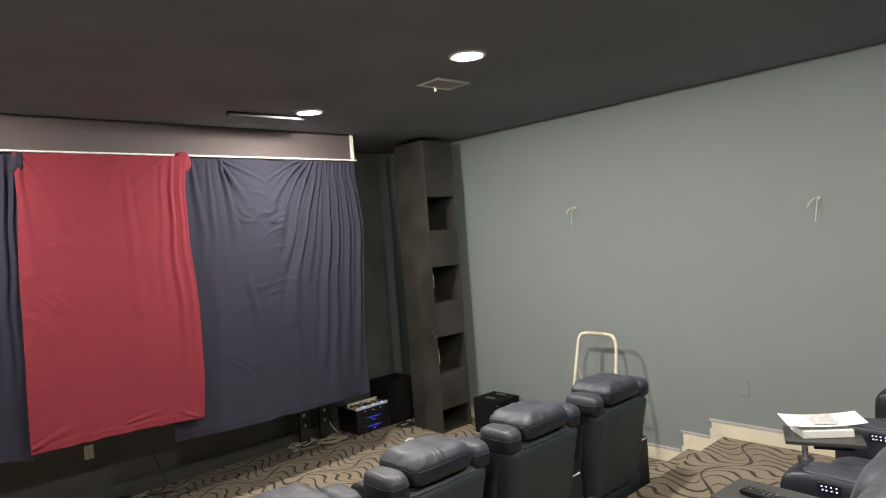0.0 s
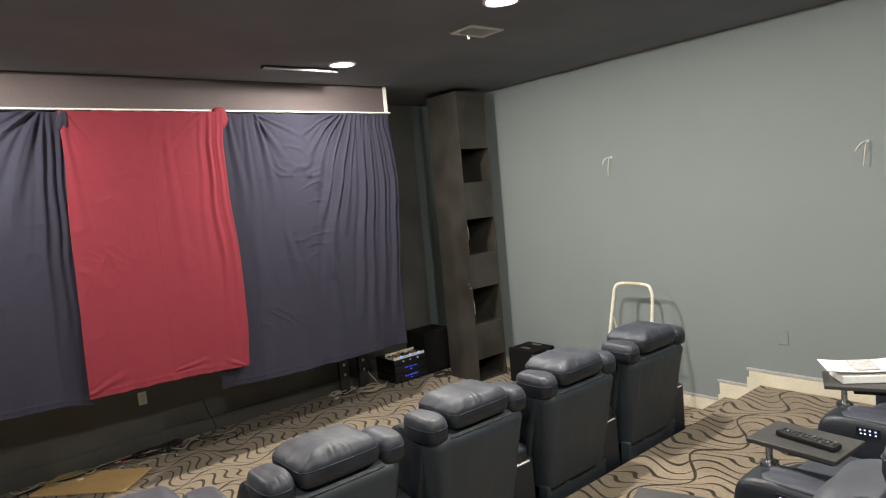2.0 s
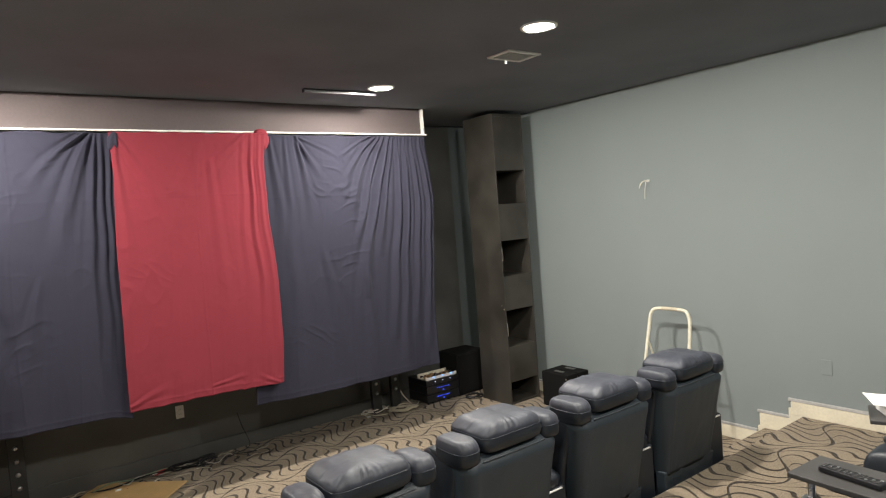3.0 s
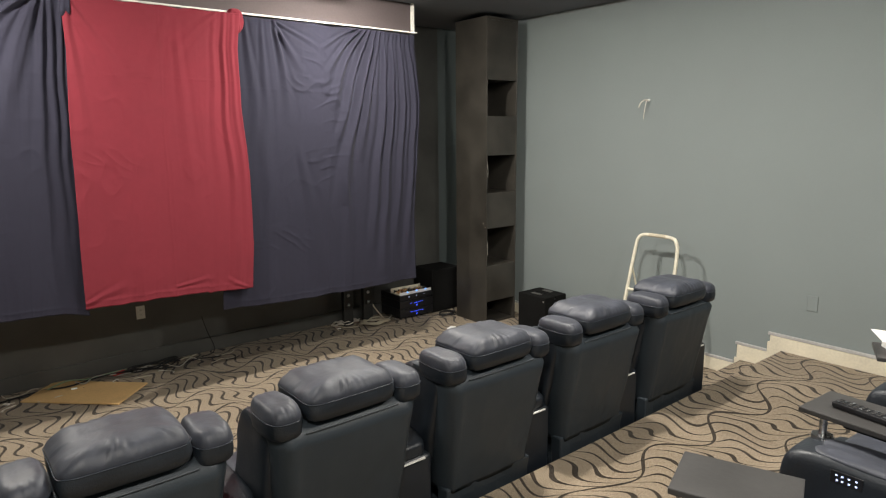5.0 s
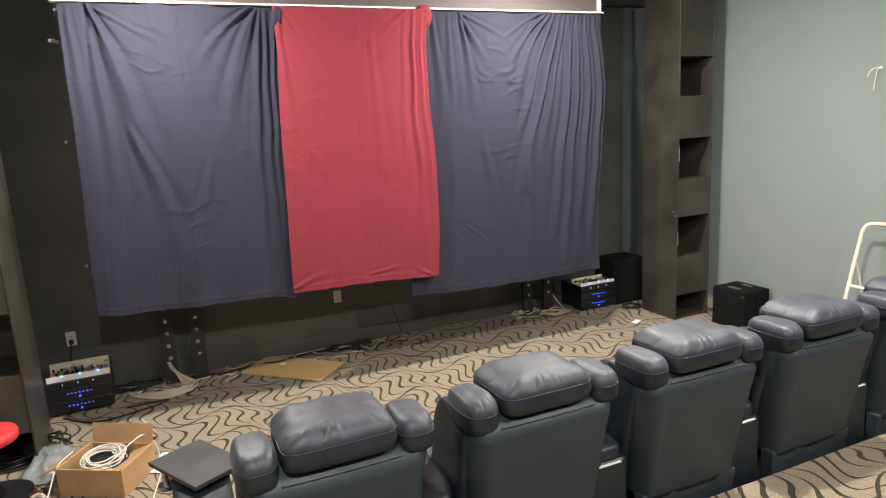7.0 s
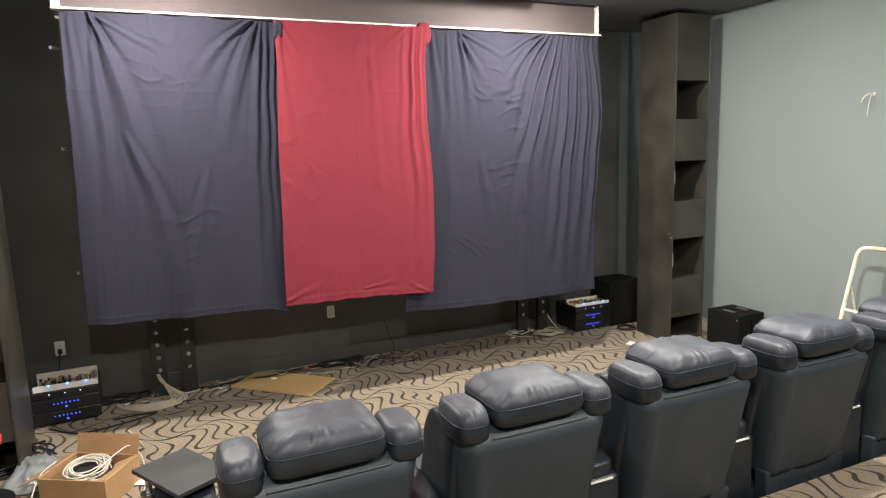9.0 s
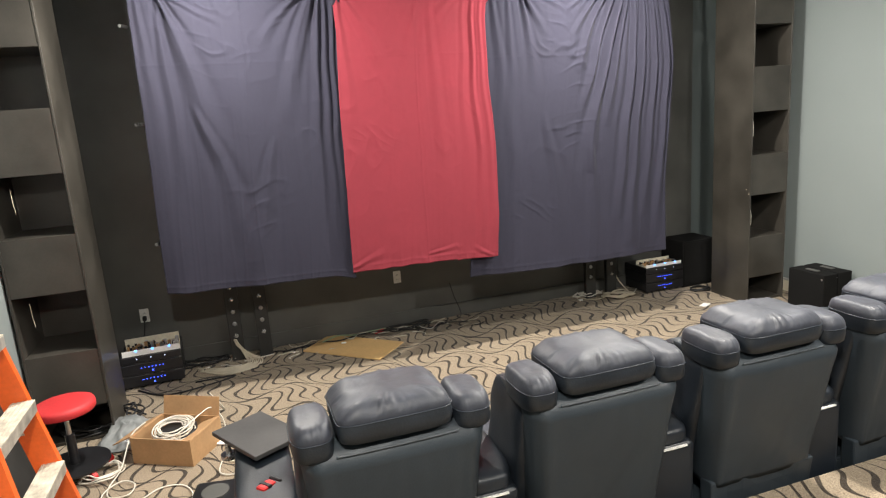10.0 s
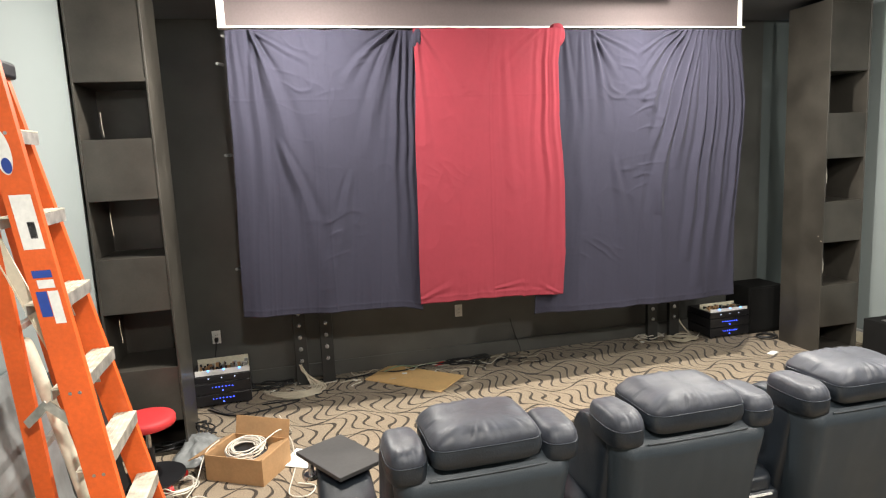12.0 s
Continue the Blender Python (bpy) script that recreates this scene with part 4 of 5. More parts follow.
def cable_coil(m, label, turns, rx, ry, r, material, seed, tail=(), wob=0.02, rise=0.006):
    rnd = random.Random(seed)
    pts = []
    for i in range(turns * 12):
        a = 2 * math.pi * i / 12
        k = 1 + rnd.uniform(-1, 1) * wob * 3 - 0.2 * (i / (turns * 12))
        pts.append((rx * k * math.cos(a), ry * k * math.sin(a), r + rise * (i / 12) + rnd.uniform(0, wob * 0.6)))
    pts += list(tail)
    ob = part("cable_coil", tube(bmesh.new(), pts, r, 6), material, smooth=True)
    ob.matrix_world = m
    return tagged(ob, label, "cable")


bundle = empty("cable_bundle", pose(-1.87, 0.3, 0), "bundle of cream cables draped onto the carpet under the sheet", "cable")
brnd = random.Random(3)
for k in range(8):
    e = (k - 3.5) * 0.021
    j = [brnd.uniform(-0.012, 0.012) for _ in range(6)]
    line = [(-0.005 + j[0], 0.055, 0.19), (0.02 + j[1], 0.045, 0.13), (0.085 + e * 0.4, 0.02 + j[2], 0.05), (0.135 + e * 0.8, -0.06 + j[3], 0.012 + 0.004 * (k % 3)), (0.085 + e * 0.6, -0.150 - e * 0.6, 0.010),
            (-0.05 + j[4], -0.180 - e, 0.009), (-0.19 + j[5], -0.125 - e * 0.8, 0.009), (-0.31 + j[0] * 2, -0.03 - e * 0.6, 0.010)]
    part("cable", tube(bmesh.new(), line, 0.0058, 6), CABLE_CREAM, bundle, smooth=True)
cable_coil(pose(1.80, 0.25, 0.0, 0, 0, -10), "cream cable bundle looped on the carpet by the amplifiers", 4, 0.17, 0.08, 0.007, CABLE_CREAM, 4, [(0.05, 0.12, 0.15), (0.0, 0.16, 0.3)], wob=0.04)
cable_coil(pose(1.55, 0.42, 0.0), "thin white cables heaped under the screen", 3, 0.16, 0.06, 0.005, CABLE_WHITE, 6, wob=0.06)
cable_coil(pose(2.60, 0.02, 0.0), "dark cable coiled on the carpet beside the amplifiers", 3, 0.11, 0.08, 0.006, CABLE_BLACK, 7, wob=0.03)
cable_coil(pose(-0.35, 0.40, 0.0), "black cables heaped along the wall", 4, 0.24, 0.07, 0.005, CABLE_BLACK, 8, wob=0.05)
cable_coil(pose(-2.15, 0.40, 0.0), "black cables heaped along the front wall", 4, 0.22, 0.07, 0.006, CABLE_BLACK, 9, wob=0.05)
loose_wire("cable", [(-1.5, 0.35, 0.008), (-1.2, 0.42, 0.01), (-1.0, 0.33, 0.03), (-0.75, 0.4, 0.03), (-0.5, 0.42, 0.01), (-0.2, 0.3, 0.008), (0.05, 0.44, 0.008)], 0.006, CABLE_BLACK, "black cable lying along the wall")
loose_wire("cable", [(-1.15, 0.36, 0.03), (-1.0, 0.45, 0.035), (-0.85, 0.40, 0.03), (-0.7, 0.46, 0.02), (-0.55, 0.5, 0.012)], 0.005, GREEN_CABLE, "pale green cable on the cardboard sheet")
loose_wire("cable", [(-0.95, 0.40, 0.03), (-0.9, 0.3, 0.035), (-0.8, 0.42, 0.03), (-0.65, 0.40, 0.02)], 0.005, CABLE_WHITE, "short white cable on the cardboard sheet")
loose_wire("cable", [(0.12, 0.53, 0.34), (0.15, 0.50, 0.2), (0.2, 0.49, 0.05), (0.16, 0.44, 0.008), (0.05, 0.40, 0.008)], 0.004, CABLE_BLACK, "black wire hanging down the wall")
rnd = random.Random(77)
for x0, mt, lb in ((-2.2, CABLE_WHITE, "thin white wire on the carpet by the amplifiers"), (-1.75, CABLE_BLACK, "black wire on the carpet under the posts"), (-1.45, CABLE_CREAM, "cream wire end on the carpet under the sheet"),
                   (-0.55, CABLE_WHITE, "white wire offcut on the carpet by the wall"), (-0.28, CABLE_WHITE, "curled white wire beside the black cables"), (-0.1, CABLE_BLACK, "black lead curled by the wall"),
                   (1.35, CABLE_CREAM, "cream wire end on the carpet below the sheet"), (1.95, CABLE_WHITE, "white wire by the amplifier stack")):
    y0 = 0.36 + rnd.uniform(-0.06, 0.08)
    loose_wire("cable", [(x0 + 0.07 * i + rnd.uniform(-0.03, 0.03), min(0.5, y0 + rnd.uniform(-0.08, 0.08)), 0.006 + rnd.uniform(0, 0.02)) for i in range(5)], 0.0045, mt, lb)
for x, y, mt, lb in ((-2.12, 0.28, PAPER, "scrap of white wire jacket on the carpet"), (-1.42, 0.30, PAPER, "white plastic offcut on the carpet"), (-0.42, 0.43, PAPER, "white connector on the carpet"),
                     (-0.98, 0.27, WHITE_PLASTIC, "white plastic clip on the cardboard sheet"), (1.42, 0.33, PAPER, "white scrap among the cables")):
    bit = part("cable_scrap", boxed(-0.022, 0.022, -0.008, 0.008, 0.0, 0.012, bevel=0.003), mt)
    bit.matrix_world = pose(x, y, 0.003 if lb[-5:] != "sheet" else 0.017, 0, 0, rnd.uniform(-60, 60))
    tagged(bit, lb, "scrap")
for k in range(22):
    x0, y0 = (rnd.uniform(-2.3, -1.25) if k % 2 else rnd.uniform(-0.75, 0.35)), rnd.uniform(0.14, 0.46)
    a, reach = rnd.uniform(0, 6.3), rnd.uniform(0.03, 0.075)
    pts = []
    for i in range(5):
        a += rnd.uniform(-0.9, 0.9)
        x0, y0 = x0 + reach * math.cos(a), min(0.5, max(0.08, y0 + reach * math.sin(a) * 0.5))
        pts.append((x0, y0, 0.005 + rnd.uniform(0, 0.014)))
    mt, lb = ((CABLE_BLACK, "short black lead on the carpet along the wall"), (CABLE_WHITE, "thin white wire offcut on the carpet along the wall"), (CABLE_CREAM, "cream wire offcut on the carpet along the wall"))[k % 3]
    tagged(loose_wire("wire_offcut", pts, rnd.uniform(0.003, 0.005), mt, lb), group="wire offcuts along the wall")
t = empty("red_connector", pose(-0.62, 0.44, 0.0, 0, 0, 20), "red plastic cable tool on the carpet", "tool")
part("body", boxed(-0.05, 0.05, -0.012, 0.012, 0.0, 0.025, bevel=0.005), RED_PLASTIC, t)

card = part("cardboard_sheet", boxed(-0.385, 0.385, -0.205, 0.205, 0.0, 0.012, bevel=0.003), ENVELOPE)
card.matrix_world = pose(-0.915, 0.165, 0.004, 0, 0, -43)
tagged(card, "flat yellow-brown cardboard sheet on the carpet", "cardboard")

# ---------------------------------------------------------------- cardboard box with cable, stool, bag, papers
cb = empty("cardboard_box", pose(-2.245, -1.10, 0, 0, 0, -31), "open cardboard box with a coil of white cable inside", "cardboard box")
part("wall", boxed(-0.205, 0.205, -0.16, -0.154, 0.0, 0.165), CARD, cb)
part("wall", boxed(-0.205, 0.205, 0.154, 0.16, 0.0, 0.165), CARD, cb)
part("wall", boxed(-0.205, -0.199, -0.154, 0.154, 0.0, 0.165), CARD, cb)
part("wall", boxed(0.199, 0.205, -0.154, 0.154, 0.0, 0.165), CARD, cb)
part("bottom", boxed(-0.199, 0.199, -0.154, 0.154, 0.004, 0.009), CARD, cb)
part("flap", boxed(-0.2, 0.2, 0.0, 0.005, 0.0, 0.12, m=pose(0, 0.16, 0.165, -14)), CARD, cb)
part("flap", boxed(-0.15, 0.0, -0.15, 0.15, 0.0, 0.005, m=pose(-0.205, 0, 0.165, 0, -25)), CARD, cb)
part("flap", boxed(-0.13, 0.0, -0.15, 0.15, 0.0, 0.005, m=pose(0.2, 0, 0.165, 0, -22)), CARD, cb)
crnd = random.Random(15)
pts = []
for turn in range(12):
    r0, ox, oy, tip = crnd.uniform(0.070, 0.108), crnd.uniform(-0.018, 0.018), crnd.uniform(-0.016, 0.016), crnd.uniform(-0.22, 0.22)
    for i in range(12):
        a = 2 * math.pi * i / 12
        pts.append((ox + r0 * math.cos(a), oy + 0.9 * r0 * math.sin(a), 0.004 * turn + tip * r0 * math.sin(a + turn)))
pts += [(0.15, 0.06, 0.05), (0.22, 0.12, 0.045), (0.28, 0.10, -0.03), (0.30, 0.06, -0.12)]
coil = part("cable_coil", tube(bmesh.new(), pts, 0.0042, 6), CABLE_WHITE, smooth=True)
coil.matrix_world = pose(-2.255, -1.13, 0.155, 14, 4, 0)
tagged(coil, "white cable coiled in the cardboard box", "cable")
tagged(part("box_filler", cushion(-2.245, -1.10, 0.085, 0.12, 0.11, 0.075, n=6, wrinkle=0.02, seed=1, m=None), CABLE_BLACK, smooth=True), "dark cables filling the cardboard box", "cable")
loose_wire("cable", [(-2.42, -1.02, 0.2), (-2.50, -1.10, 0.16), (-2.55, -1.25, 0.04), (-2.60, -1.38, 0.008), (-2.58, -1.50, 0.008), (-2.48, -1.52, 0.012), (-2.46, -1.42, 0.016), (-2.54, -1.36, 0.016), (-2.62, -1.46, 0.012), (-2.58, -1.62, 0.008), (-2.44, -1.62, 0.008), (-2.32, -1.52, 0.008), (-2.20, -1.54, 0.008), (-2.14, -1.66, 0.008), (-2.16, -1.80, 0.008)], 0.0042, CABLE_WHITE, "white cable trailing over the carpet from the box")
loose_wire("cable", [(-2.05, -0.75, 0.2), (-1.98, -0.7, 0.06), (-2.0, -0.62, 0.01), (-2.1, -0.6, 0.01)], 0.0042, CABLE_WHITE, "white cable looping behind the box")
loose_wire("cable", [(-1.95, -1.1, 0.01), (-1.98, -1.3, 0.01), (-2.0, -1.5, 0.01), (-1.9, -1.55, 0.01), (-1.85, -1.45, 0.01), (-1.95, -1.38, 0.01)], 0.0042, CABLE_WHITE, "white cable looped on the carpet by the box")
cable_coil(pose(-2.66, -1.22, 0.0), "tangle of white and black leads beside the box", 4, 0.12, 0.1, 0.004, CABLE_WHITE, 21, wob=0.05)
cable_coil(pose(-2.8, -0.45, 0.0), "dark cables heaped beside the column", 6, 0.24, 0.2, 0.006, CABLE_BLACK, 22, wob=0.08)
loose_wire("cable", [(-2.62, 0.05, 0.01), (-2.4, -0.15, 0.01), (-2.1, -0.1, 0.01), (-1.9, 0.0, 0.01), (-2.2, 0.0, 0.012)], 0.006, CABLE_BLACK, "black cable lying before the amplifiers")

bm = bmesh.new()
corners = [Vector(c) for c in ((-2.78, -0.93), (-2.52, -0.96), (-2.43, -0.56), (-2.70, -0.45))]
sheets = []
for top in (1, 0):
    grid = []
    for j in range(25):
        v = j / 24
        row = []
        for i in range(25):
            u = i / 24
            c = (corners[0] * (1 - u) + corners[1] * u) * (1 - v) + (corners[3] * (1 - u) + corners[2] * u) * v
            rim = min(1.0, 5 * min(u, 1 - u, v, 1 - v))
            crease = abs(noise.noise(Vector((u * 5 + v * 3, v * 4 - u * 2, 3.3)))) + 0.5 * abs(noise.noise(Vector((u * 11, v * 9 + u * 5, 7.1))))
            puff = (0.035 + 0.05 * math.sin(math.pi * u) * math.sin(math.pi * v) + 0.03 * v * rim - 0.035 * crease) * rim
            wob = 0.02 * noise.noise(Vector((u * 4, v * 4, 1.0)))
            row.append(bm.verts.new((c.x + wob, c.y + wob, 0.008 + (max(0.004, puff) if top else 0.0))))
        grid.append(row)
    for j in range(24):
        for i in range(24):
            q = (grid[j][i], grid[j][i + 1], grid[j + 1][i + 1], grid[j + 1][i])
            bm.faces.new(q if top else q[::-1])
    sheets.append(grid)
border = [(0, i) for i in range(24)] + [(j, 24) for j in range(24)] + [(24, i) for i in range(24, 0, -1)] + [(j, 0) for j in range(24, 0, -1)]
for (j, i), (j2, i2) in zip(border, border[1:] + border[:1]):
    bm.faces.new((sheets[1][j][i], sheets[1][j2][i2], sheets[0][j2][i2], sheets[0][j][i]))
bag = part("plastic_bag", bm, BAG, smooth=True)
tagged(bag, "crumpled grey plastic bag on the carpet", "plastic bag")
bm = boxed(-0.09, 0.09, -0.12, 0.12, 0.0, 0.003)
p1 = part("paper_sheet", bm, PAPER)
p1.matrix_world = pose(-1.92, -1.05, 0.006, 0, 3, -25)
tagged(p1, "white paper sheet on the carpet", "paper")

stool = empty("rolling_stool", pose(-2.81, -1.12, 0), "rolling shop stool with a round red seat", "stool")
bm = bmesh.new()
prof = [(0.001, 0.462), (0.10, 0.4615), (0.145, 0.459), (0.160, 0.452), (0.166, 0.440), (0.166, 0.412), (0.160, 0.404), (0.120, 0.402), (0.001, 0.402)]
rings = [[bm.verts.new((r * math.cos(2 * math.pi * k / 48), r * math.sin(2 * math.pi * k / 48), z)) for k in range(48)] for r, z in prof]
for a, b2 in zip(rings, rings[1:]):
    for k in range(48):
        bm.faces.new((a[k], b2[k], b2[(k + 1) % 48], a[(k + 1) % 48]))
part("seat", bm, RED_VINYL, stool, "round red vinyl seat", smooth=True)
part("seat_plate", cyl(bmesh.new(), 0.12, (0, 0, 0.392), (0, 0, 0.402), 24), BLACK_PLASTIC, stool)
part("piston", cyl(bmesh.new(), 0.014, (0, 0, 0.22), (0, 0, 0.392), 14), CHROME, stool)
part("sleeve", cyl(bmesh.new(), 0.026, (0, 0, 0.07), (0, 0, 0.26), 14), BLACK_PLASTIC, stool)
part("base_dish", cyl(bmesh.new(), 0.19, (0, 0, 0.062), (0, 0, 0.075), 32), BLACK_PLASTIC, stool)
for i in range(5):
    a = 2 * math.pi * i / 5 + 0.4
    cx, cy = 0.175 * math.cos(a), 0.175 * math.sin(a)
    w = part("caster", cyl(bmesh.new(), 0.028, (cx - 0.012 * math.sin(a), cy + 0.012 * math.cos(a), 0.028), (cx + 0.012 * math.sin(a), cy - 0.012 * math.cos(a), 0.028), 18), RED_PLASTIC, stool, "red caster wheel")
    part("fork", boxed(cx - 0.008, cx + 0.008, cy - 0.008, cy + 0.008, 0.03, 0.064), CHROME, w)

t = empty("pliers", pose(-2.52, -1.62, 0.008, 0, 0, 30), "pliers with red grips on the carpet", "tool")
part("jaw", boxed(-0.02, 0.06, -0.012, 0.012, 0, 0.012, bevel=0.003), CHROME, t)
for s in (-1, 1):
    part("grip", tube(bmesh.new(), [(-0.02, s * 0.005, 0.008), (-0.07, s * 0.025, 0.008), (-0.13, s * 0.02, 0.008)], 0.008, 8), RED_PLASTIC, t, "red grip", smooth=True)
t = empty("tape_measure", pose(-1.735, -2.87, 0.617, 0, 0, 40), "red and black hand tool on an armrest", "tool")
part("case", boxed(-0.035, 0.03, -0.024, 0.024, 0, 0.046, bevel=0.01), RED_PLASTIC, t)
part("grip_band", boxed(-0.012, 0.004, -0.026, 0.026, 0.004, 0.048, bevel=0.003), BLACK_PLASTIC, t, "black rubber band")
part("nose", boxed(-0.055, -0.036, -0.012, 0.012, 0.004, 0.022, bevel=0.004), BLACK_PLASTIC, t)
part("clip", boxed(0.036, 0.05, -0.03, 0.03, 0, 0.045, bevel=0.006), BLACK_PLASTIC, t)
t = empty("equipment_case", pose(-2.02, -1.95, 0, 0, 0, -10), "low dark speaker case on the carpet by the end recliner", "case")
part("body", boxed(-0.12, 0.12, -0.2, 0.2, 0.0, 0.11, bevel=0.02), BLACK_PLASTIC, t)
for y in (-0.1, 0.08):
    part("cone", cyl(bmesh.new(), 0.07, (0, y, 0.11), (0, y, 0.116), 24), BLACK_WALL, t)
for x, y in ((2.31, -0.40), (2.25, -0.75)):
    p2 = part("paper_scrap", boxed(-0.05, 0.05, -0.03, 0.03, 0, 0.01, bevel=0.002), PAPER)
    p2.matrix_world = pose(x, y, 0.003, 0, 0, 25)
    tagged(p2, "small white paper scrap on the carpet", "paper")

# ---------------------------------------------------------------- hand truck against the right wall
t = empty("hand_truck", pose(3.02, -2.235, 0), "white tubular hand truck leaning against the wall", "hand truck")
pts = [(-0.17, 0.215, 0.12), (-0.08, 0.215, 0.5), (0.02, 0.20, 0.95), (0.035, 0.18, 1.06), (0.045, 0.13, 1.095), (0.045, 0.0, 1.10), (0.045, -0.13, 1.095), (0.035, -0.18, 1.06), (0.02, -0.20, 0.95), (-0.08, -0.215, 0.5), (-0.17, -0.215, 0.12)]
part("tube_frame", tube(bmesh.new(), pts, 0.015, 12), WHITE_METAL, t, smooth=True)
part("grip_tape", tube(bmesh.new(), [(0.045, 0.08, 1.10), (0.045, 0.0, 1.10), (0.045, -0.08, 1.10)], 0.0165, 12), mat("worn_brown_tape", (0.6, 0.53, 0.4), 0.6), t, "worn brown tape", smooth=True)
for z, x in ((0.3, -0.127), (0.62, -0.053)):
    part("cross_bar", tube(bmesh.new(), [(x, 0.21, z), (x, 0, z), (x, -0.21, z)], 0.012, 8), WHITE_METAL, t, smooth=True)
part("brace", tube(bmesh.new(), [(-0.01, 0.205, 0.83), (0.07, 0.2, 0.6), (0.14, 0.2, 0.3)], 0.009, 8), WHITE_METAL, t, smooth=True)
part("brace", tube(bmesh.new(), [(-0.01, -0.205, 0.83), (0.07, -0.2, 0.6), (0.14, -0.2, 0.3)], 0.009, 8), WHITE_METAL, t, smooth=True)
part("toe_plate", boxed(-0.40, -0.17, -0.2, 0.2, 0.012, 0.02), WHITE_METAL, t)
for s in (-1, 1):
    wheel = part("wheel", cyl(bmesh.new(), 0.11, (-0.1, s * 0.24, 0.11), (-0.1, s * 0.28, 0.11), 28), BLACK_PLASTIC, t)
    part("hub", cyl(bmesh.new(), 0.05, (-0.1, s * 0.238, 0.11), (-0.1, s * 0.284, 0.11), 18), CHROME, wheel)


# ---------------------------------------------------------------- orange step ladder
def beam(p, q, across, wide, thick):
    """A channel-shaped rail from p to q, its broad side along across."""
    p, q = Vector(p), Vector(q)
    d = (q - p).normalized()
    a = Vector(across)
    a = (a - d * a.dot(d)).normalized()
    n = d.cross(a)
    length = (q - p).length
    m = Matrix((a, n, d)).transposed().to_4x4()
    m.translation = p
    bm = bmesh.new()
    h, t = wide / 2, 0.005
    prof = [(-h, -0.0025), (h, -0.0025), (h, thick), (h - t, thick), (h - t, 0.0025), (-h + t, 0.0025), (-h + t, thick), (-h, thick)]
    low = [bm.verts.new(m @ Vector((u, v, 0.0))) for u, v in prof]
    top = [bm.verts.new(m @ Vector((u, v, length))) for u, v in prof]
    for i in range(8):
        j = (i + 1) % 8
        bm.faces.new((low[i], low[j], top[j], top[i]))
    for ring in (low, top):
        for quad in ((0, 7, 6, 5), (0, 5, 4, 1), (1, 4, 3, 2)):
            bm.faces.new([ring[q] for q in quad])
    bmesh.ops.recalc_face_normals(bm, faces=bm.faces[:])
    return bm


LAD_H = 2.33
ladder = empty("step_ladder", pose(-2.68, -2.58, 0), "tall orange fibreglass step ladder standing open", "ladder")
FOOT_X, TOP_X, REAR_X = 0.215, -0.115, -0.08
FAR_TOP_X = -0.21
NEAR_B, FAR_B, NEAR_T, FAR_T = -0.35, 0.33, -0.15, 0.16
REAR_NEAR, REAR_FAR = -0.12, 0.45


def rail_at(z, side):
    k = z / LAD_H
    foot = FOOT_X + (0.035 if side < 0 else 0.0)
    return foot + ((TOP_X if side < 0 else FAR_TOP_X) - foot) * k, (NEAR_B + (NEAR_T - NEAR_B) * k) if side < 0 else (FAR_B + (FAR_T - FAR_B) * k)


for side in (-1, 1):
    p, q = rail_at(0.03, side), rail_at(LAD_H - 0.02, side)
    part("front_rail", beam((*p, 0.03), (*q, LAD_H - 0.02), (1, 0, 0), 0.095, 0.03), ORANGE, ladder, "orange fibreglass rail")
    part("rubber_foot", boxed(p[0] - 0.05, p[0] + 0.05, p[1] - 0.02, p[1] + 0.035, 0.0, 0.05, bevel=0.006), BLACK_PLASTIC, ladder)
    yb, ytop = (REAR_NEAR, NEAR_T + 0.02) if side < 0 else (REAR_FAR, FAR_T)
    part("rear_rail", beam((REAR_X, yb, 0.03), (TOP_X - 0.09 - (0.07 if side > 0 else 0.0), ytop, LAD_H - 0.06), (1, 0, 0), 0.06, 0.025), ORANGE, ladder, "orange fibreglass rail")
    part("rubber_foot", boxed(REAR_X - 0.04, REAR_X + 0.04, yb - 0.02, yb + 0.03, 0.0, 0.04, bevel=0.006), BLACK_PLASTIC, ladder)
for i in range(1, 8):
    z = 0.07 + 0.29 * i
    (xa, ya), (xb, yb) = rail_at(z, -1), rail_at(z, 1)
    step = part("step", boxed((xa + xb) / 2 - 0.042, (xa + xb) / 2 + 0.042, ya + 0.004, yb - 0.003, z - 0.006, z, bevel=0.001), STEP_METAL, ladder, "paint-spattered aluminium step")
    part("front_lip", boxed((xa + xb) / 2 + 0.037, (xa + xb) / 2 + 0.042, ya + 0.004, yb - 0.003, z - 0.05, z - 0.0065), ALUMINIUM, step)
    part("rear_lip", boxed((xa + xb) / 2 - 0.042, (xa + xb) / 2 - 0.037, ya + 0.004, yb - 0.003, z - 0.04, z - 0.0065), ALUMINIUM, step)
    for k in range(5):
        part("tread_rib", boxed((xa + xb) / 2 - 0.034 + k * 0.016, (xa + xb) / 2 - 0.030 + k * 0.016, ya + 0.006, yb - 0.005, z, z + 0.002), STEP_METAL, step)
    part("gusset", beam((xa, ya + 0.004, z - 0.14), (xa, ya + 0.09, z - 0.012), (1, 0, 0), 0.02, 0.004), ALUMINIUM, ladder, "thin metal brace")
    part("gusset", beam((xb, yb - 0.004, z - 0.14), (xb, yb - 0.09, z - 0.012), (1, 0, 0), 0.02, 0.004), ALUMINIUM, ladder, "thin metal brace")
    for dx in (-0.015, 0.015):
        part("rivet", cyl(bmesh.new(), 0.006, (xa + dx, ya - 0.005, z - 0.02), (xa + dx, ya - 0.002, z - 0.02), 8), CHROME, ladder)
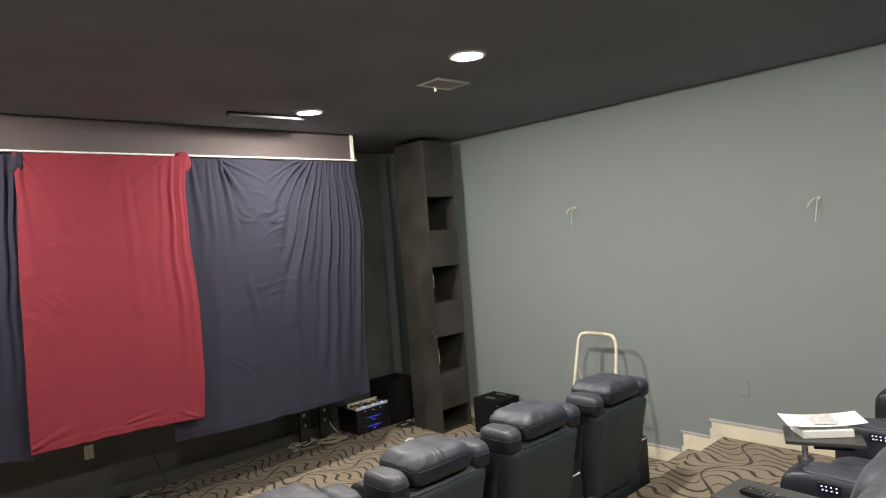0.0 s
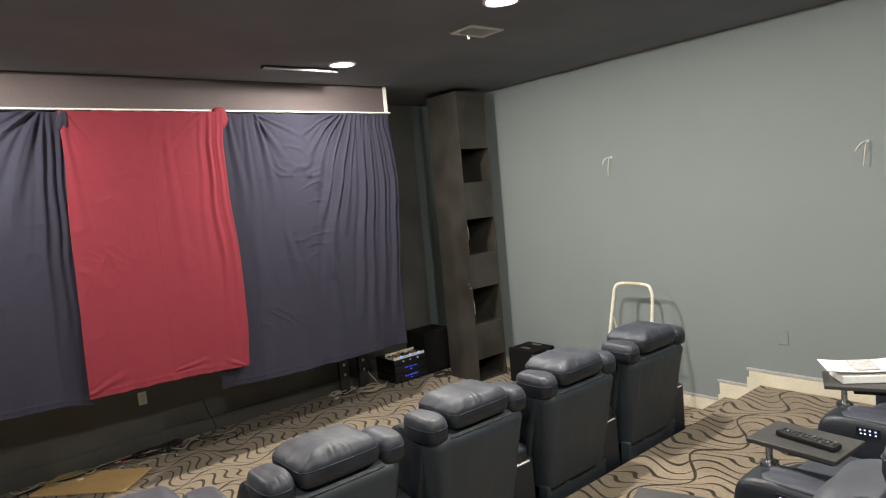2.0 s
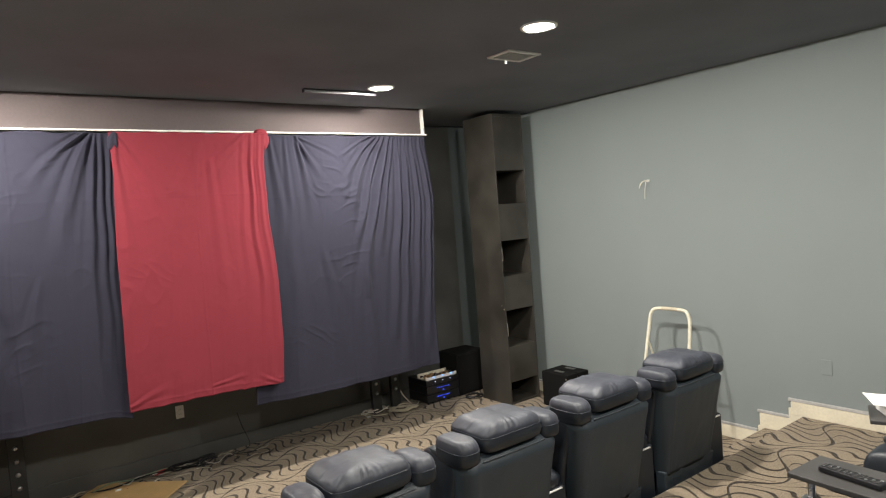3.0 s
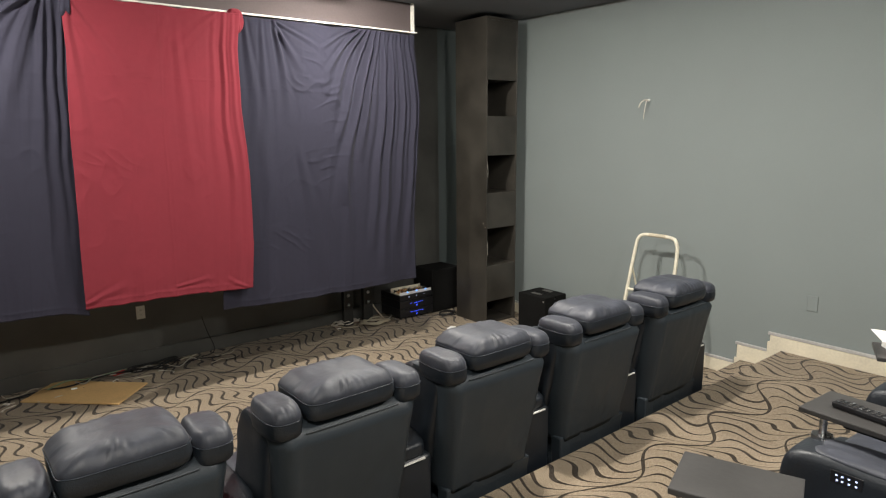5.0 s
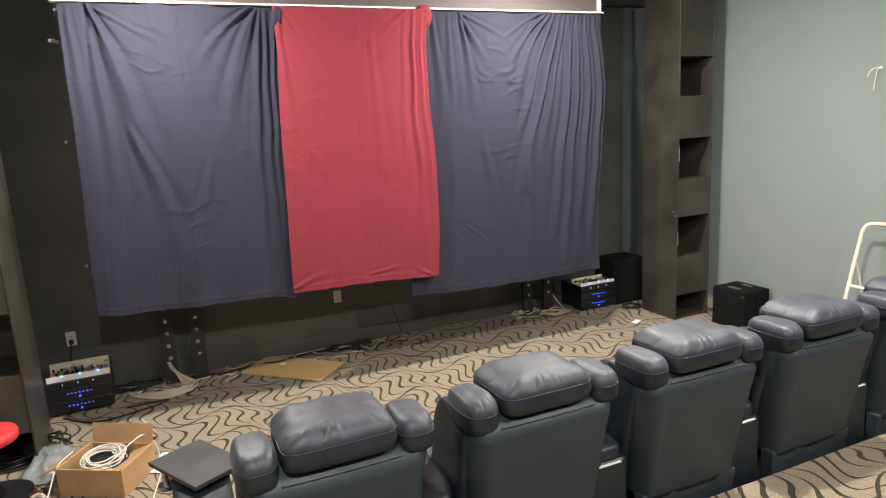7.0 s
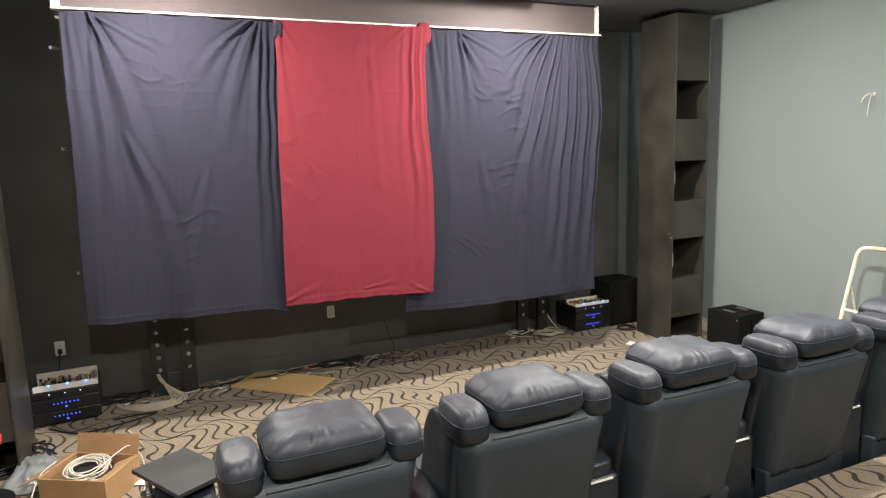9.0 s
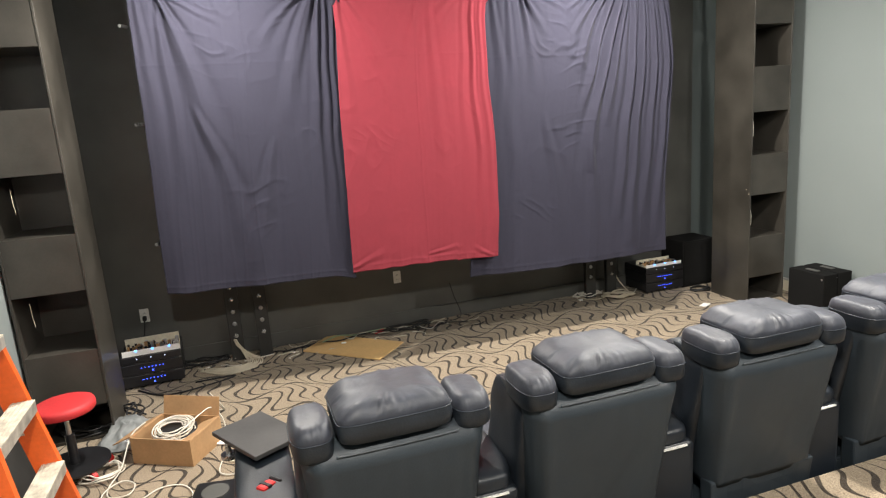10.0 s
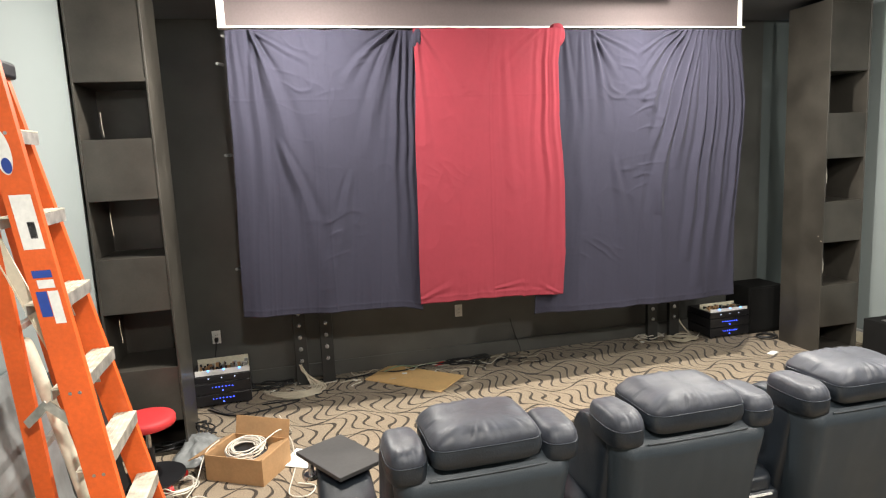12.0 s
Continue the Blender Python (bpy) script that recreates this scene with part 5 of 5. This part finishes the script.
part("top_cap", boxed(TOP_X - 0.20, TOP_X - 0.02, NEAR_T - 0.04, FAR_T + 0.05, LAD_H - 0.04, LAD_H + 0.02, bevel=0.012, seg=3), BLACK_PLASTIC, ladder, "black moulded top cap")
for side in (-1, 1):
    for z in (0.55, 1.15):
        x, y = rail_at(z, side)
        k = z / LAD_H
        rx = REAR_X + (TOP_X - 0.09 - REAR_X) * k
        if z > 1:
            part("spreader", beam((x - 0.03, y + 0.012, z - 0.05), ((x + rx) / 2, y + 0.014, z + 0.03), (0, 0, 1), 0.03, 0.004), ALUMINIUM, ladder, "hinged metal spreader")
            part("spreader", beam(((x + rx) / 2, y + 0.017, z + 0.03), (rx + 0.02, y + 0.06, z - 0.05), (0, 0, 1), 0.03, 0.004), ALUMINIUM, ladder, "hinged metal spreader")
for z in (0.5, 0.95, 1.4):
    k = z / LAD_H
    rx = REAR_X + (TOP_X - 0.12 - REAR_X) * k
    part("rear_brace", boxed(rx - 0.012, rx + 0.012, REAR_NEAR + (NEAR_T + 0.02 - REAR_NEAR) * k + 0.004, REAR_FAR + (FAR_T - REAR_FAR) * k - 0.003, z - 0.012, z + 0.012, bevel=0.003), ALUMINIUM, ladder, "rear cross brace")


def rail_label(z0, z1, u0, u1, material, label):
    """A sticker on the outer face of the near front rail."""
    bm = bmesh.new()
    q = []
    for z in (z0, z1):
        x, y = rail_at(z, -1)
        q.append((x, y))
    vs = [bm.verts.new((q[0][0] + u0, q[0][1] - 0.0042, z0)), bm.verts.new((q[0][0] + u1, q[0][1] - 0.0042, z0)),
          bm.verts.new((q[1][0] + u1, q[1][1] - 0.0042, z1)), bm.verts.new((q[1][0] + u0, q[1][1] - 0.0042, z1))]
    bm.faces.new(vs)
    part("label", bm, material, ladder, label)




def oval_label(z, u, half, tall, lift, material, label):
    """An oval sticker on the outer face of the near front rail."""
    bm = bmesh.new()
    vs = []
    for i in range(24):
        a = 2 * math.pi * i / 24
        zz = z + tall * math.sin(a)
        x, y = rail_at(zz, -1)
        vs.append(bm.verts.new((x + u + half * math.cos(a), y - lift, zz)))
    bm.faces.new(vs)
    part("label", bm, material, ladder, label)


oval_label(2.02, -0.012, 0.026, 0.075, 0.0042, PAPER, "white oval plate")
oval_label(1.975, -0.009, 0.015, 0.026, 0.0052, BLUE_PRINT, "blue foot of the oval plate")
rail_label(1.70, 1.88, -0.03, 0.034, PAPER, "white warning label with smudged print")
rail_label(1.735, 1.79, 0.0, 0.022, BLACK_PLASTIC, "dark smudge")
rail_label(1.605, 1.63, -0.028, 0.03, BLUE_PRINT, "blue oval mark")
rail_label(1.57, 1.598, -0.02, 0.03, PAPER, "white lettering bar")
rail_label(1.475, 1.56, -0.032, 0.0, BLUE_PRINT, "blue label half")
rail_label(1.45, 1.56, 0.002, 0.034, PAPER, "white label half")

# folded white paint shelf between the front and rear rails
part("folded_shelf", tube(bmesh.new(), [(-0.17, 0.0, 1.34), (-0.15, 0.0, 1.30), (-0.08, -0.02, 1.0), (-0.02, -0.04, 0.72)], 0.024, 10), WHITE_METAL, ladder, "folded cream paint shelf", smooth=True)
part("shelf_arm", beam((-0.165, -0.125, 1.74), (-0.015, -0.125, 1.31), (1, 0, 0), 0.045, 0.006), CREAM, ladder, "cream plastic shelf arm")

# ---------------------------------------------------------------- boards leaning on the left wall behind the ladder
t = empty("leaning_board", pose(-3.10, -1.60, 0), "tall black board leaning against the blue-grey wall", "board")
part("panel", boxed(0.0, 0.02, -0.36, 0.42, 0.0, 0.98, bevel=0.003, m=pose(0.16, 0, 0.002, 0, -9, 0)), BLACK_STEEL, t)
t = empty("wrapped_board", pose(-3.10, -2.32, 0), "board in creased grey plastic wrap leaning on the wall", "board")
bm = boxed(0.0, 0.03, -0.42, 0.32, 0.0, 1.14, bevel=0.006)
bmesh.ops.subdivide_edges(bm, edges=[e for e in bm.edges if e.calc_length() > 0.3], cuts=14, use_grid_fill=True)
for v in bm.verts:
    v.co.x += 0.012 * noise.noise(Vector((v.co.y * 5, v.co.z * 9 + v.co.y * 6, 2)))
bmesh.ops.transform(bm, matrix=pose(0.20, 0, 0.006, 0, -9, 0), verts=bm.verts[:])
part("panel", bm, BAG, t, smooth=True)
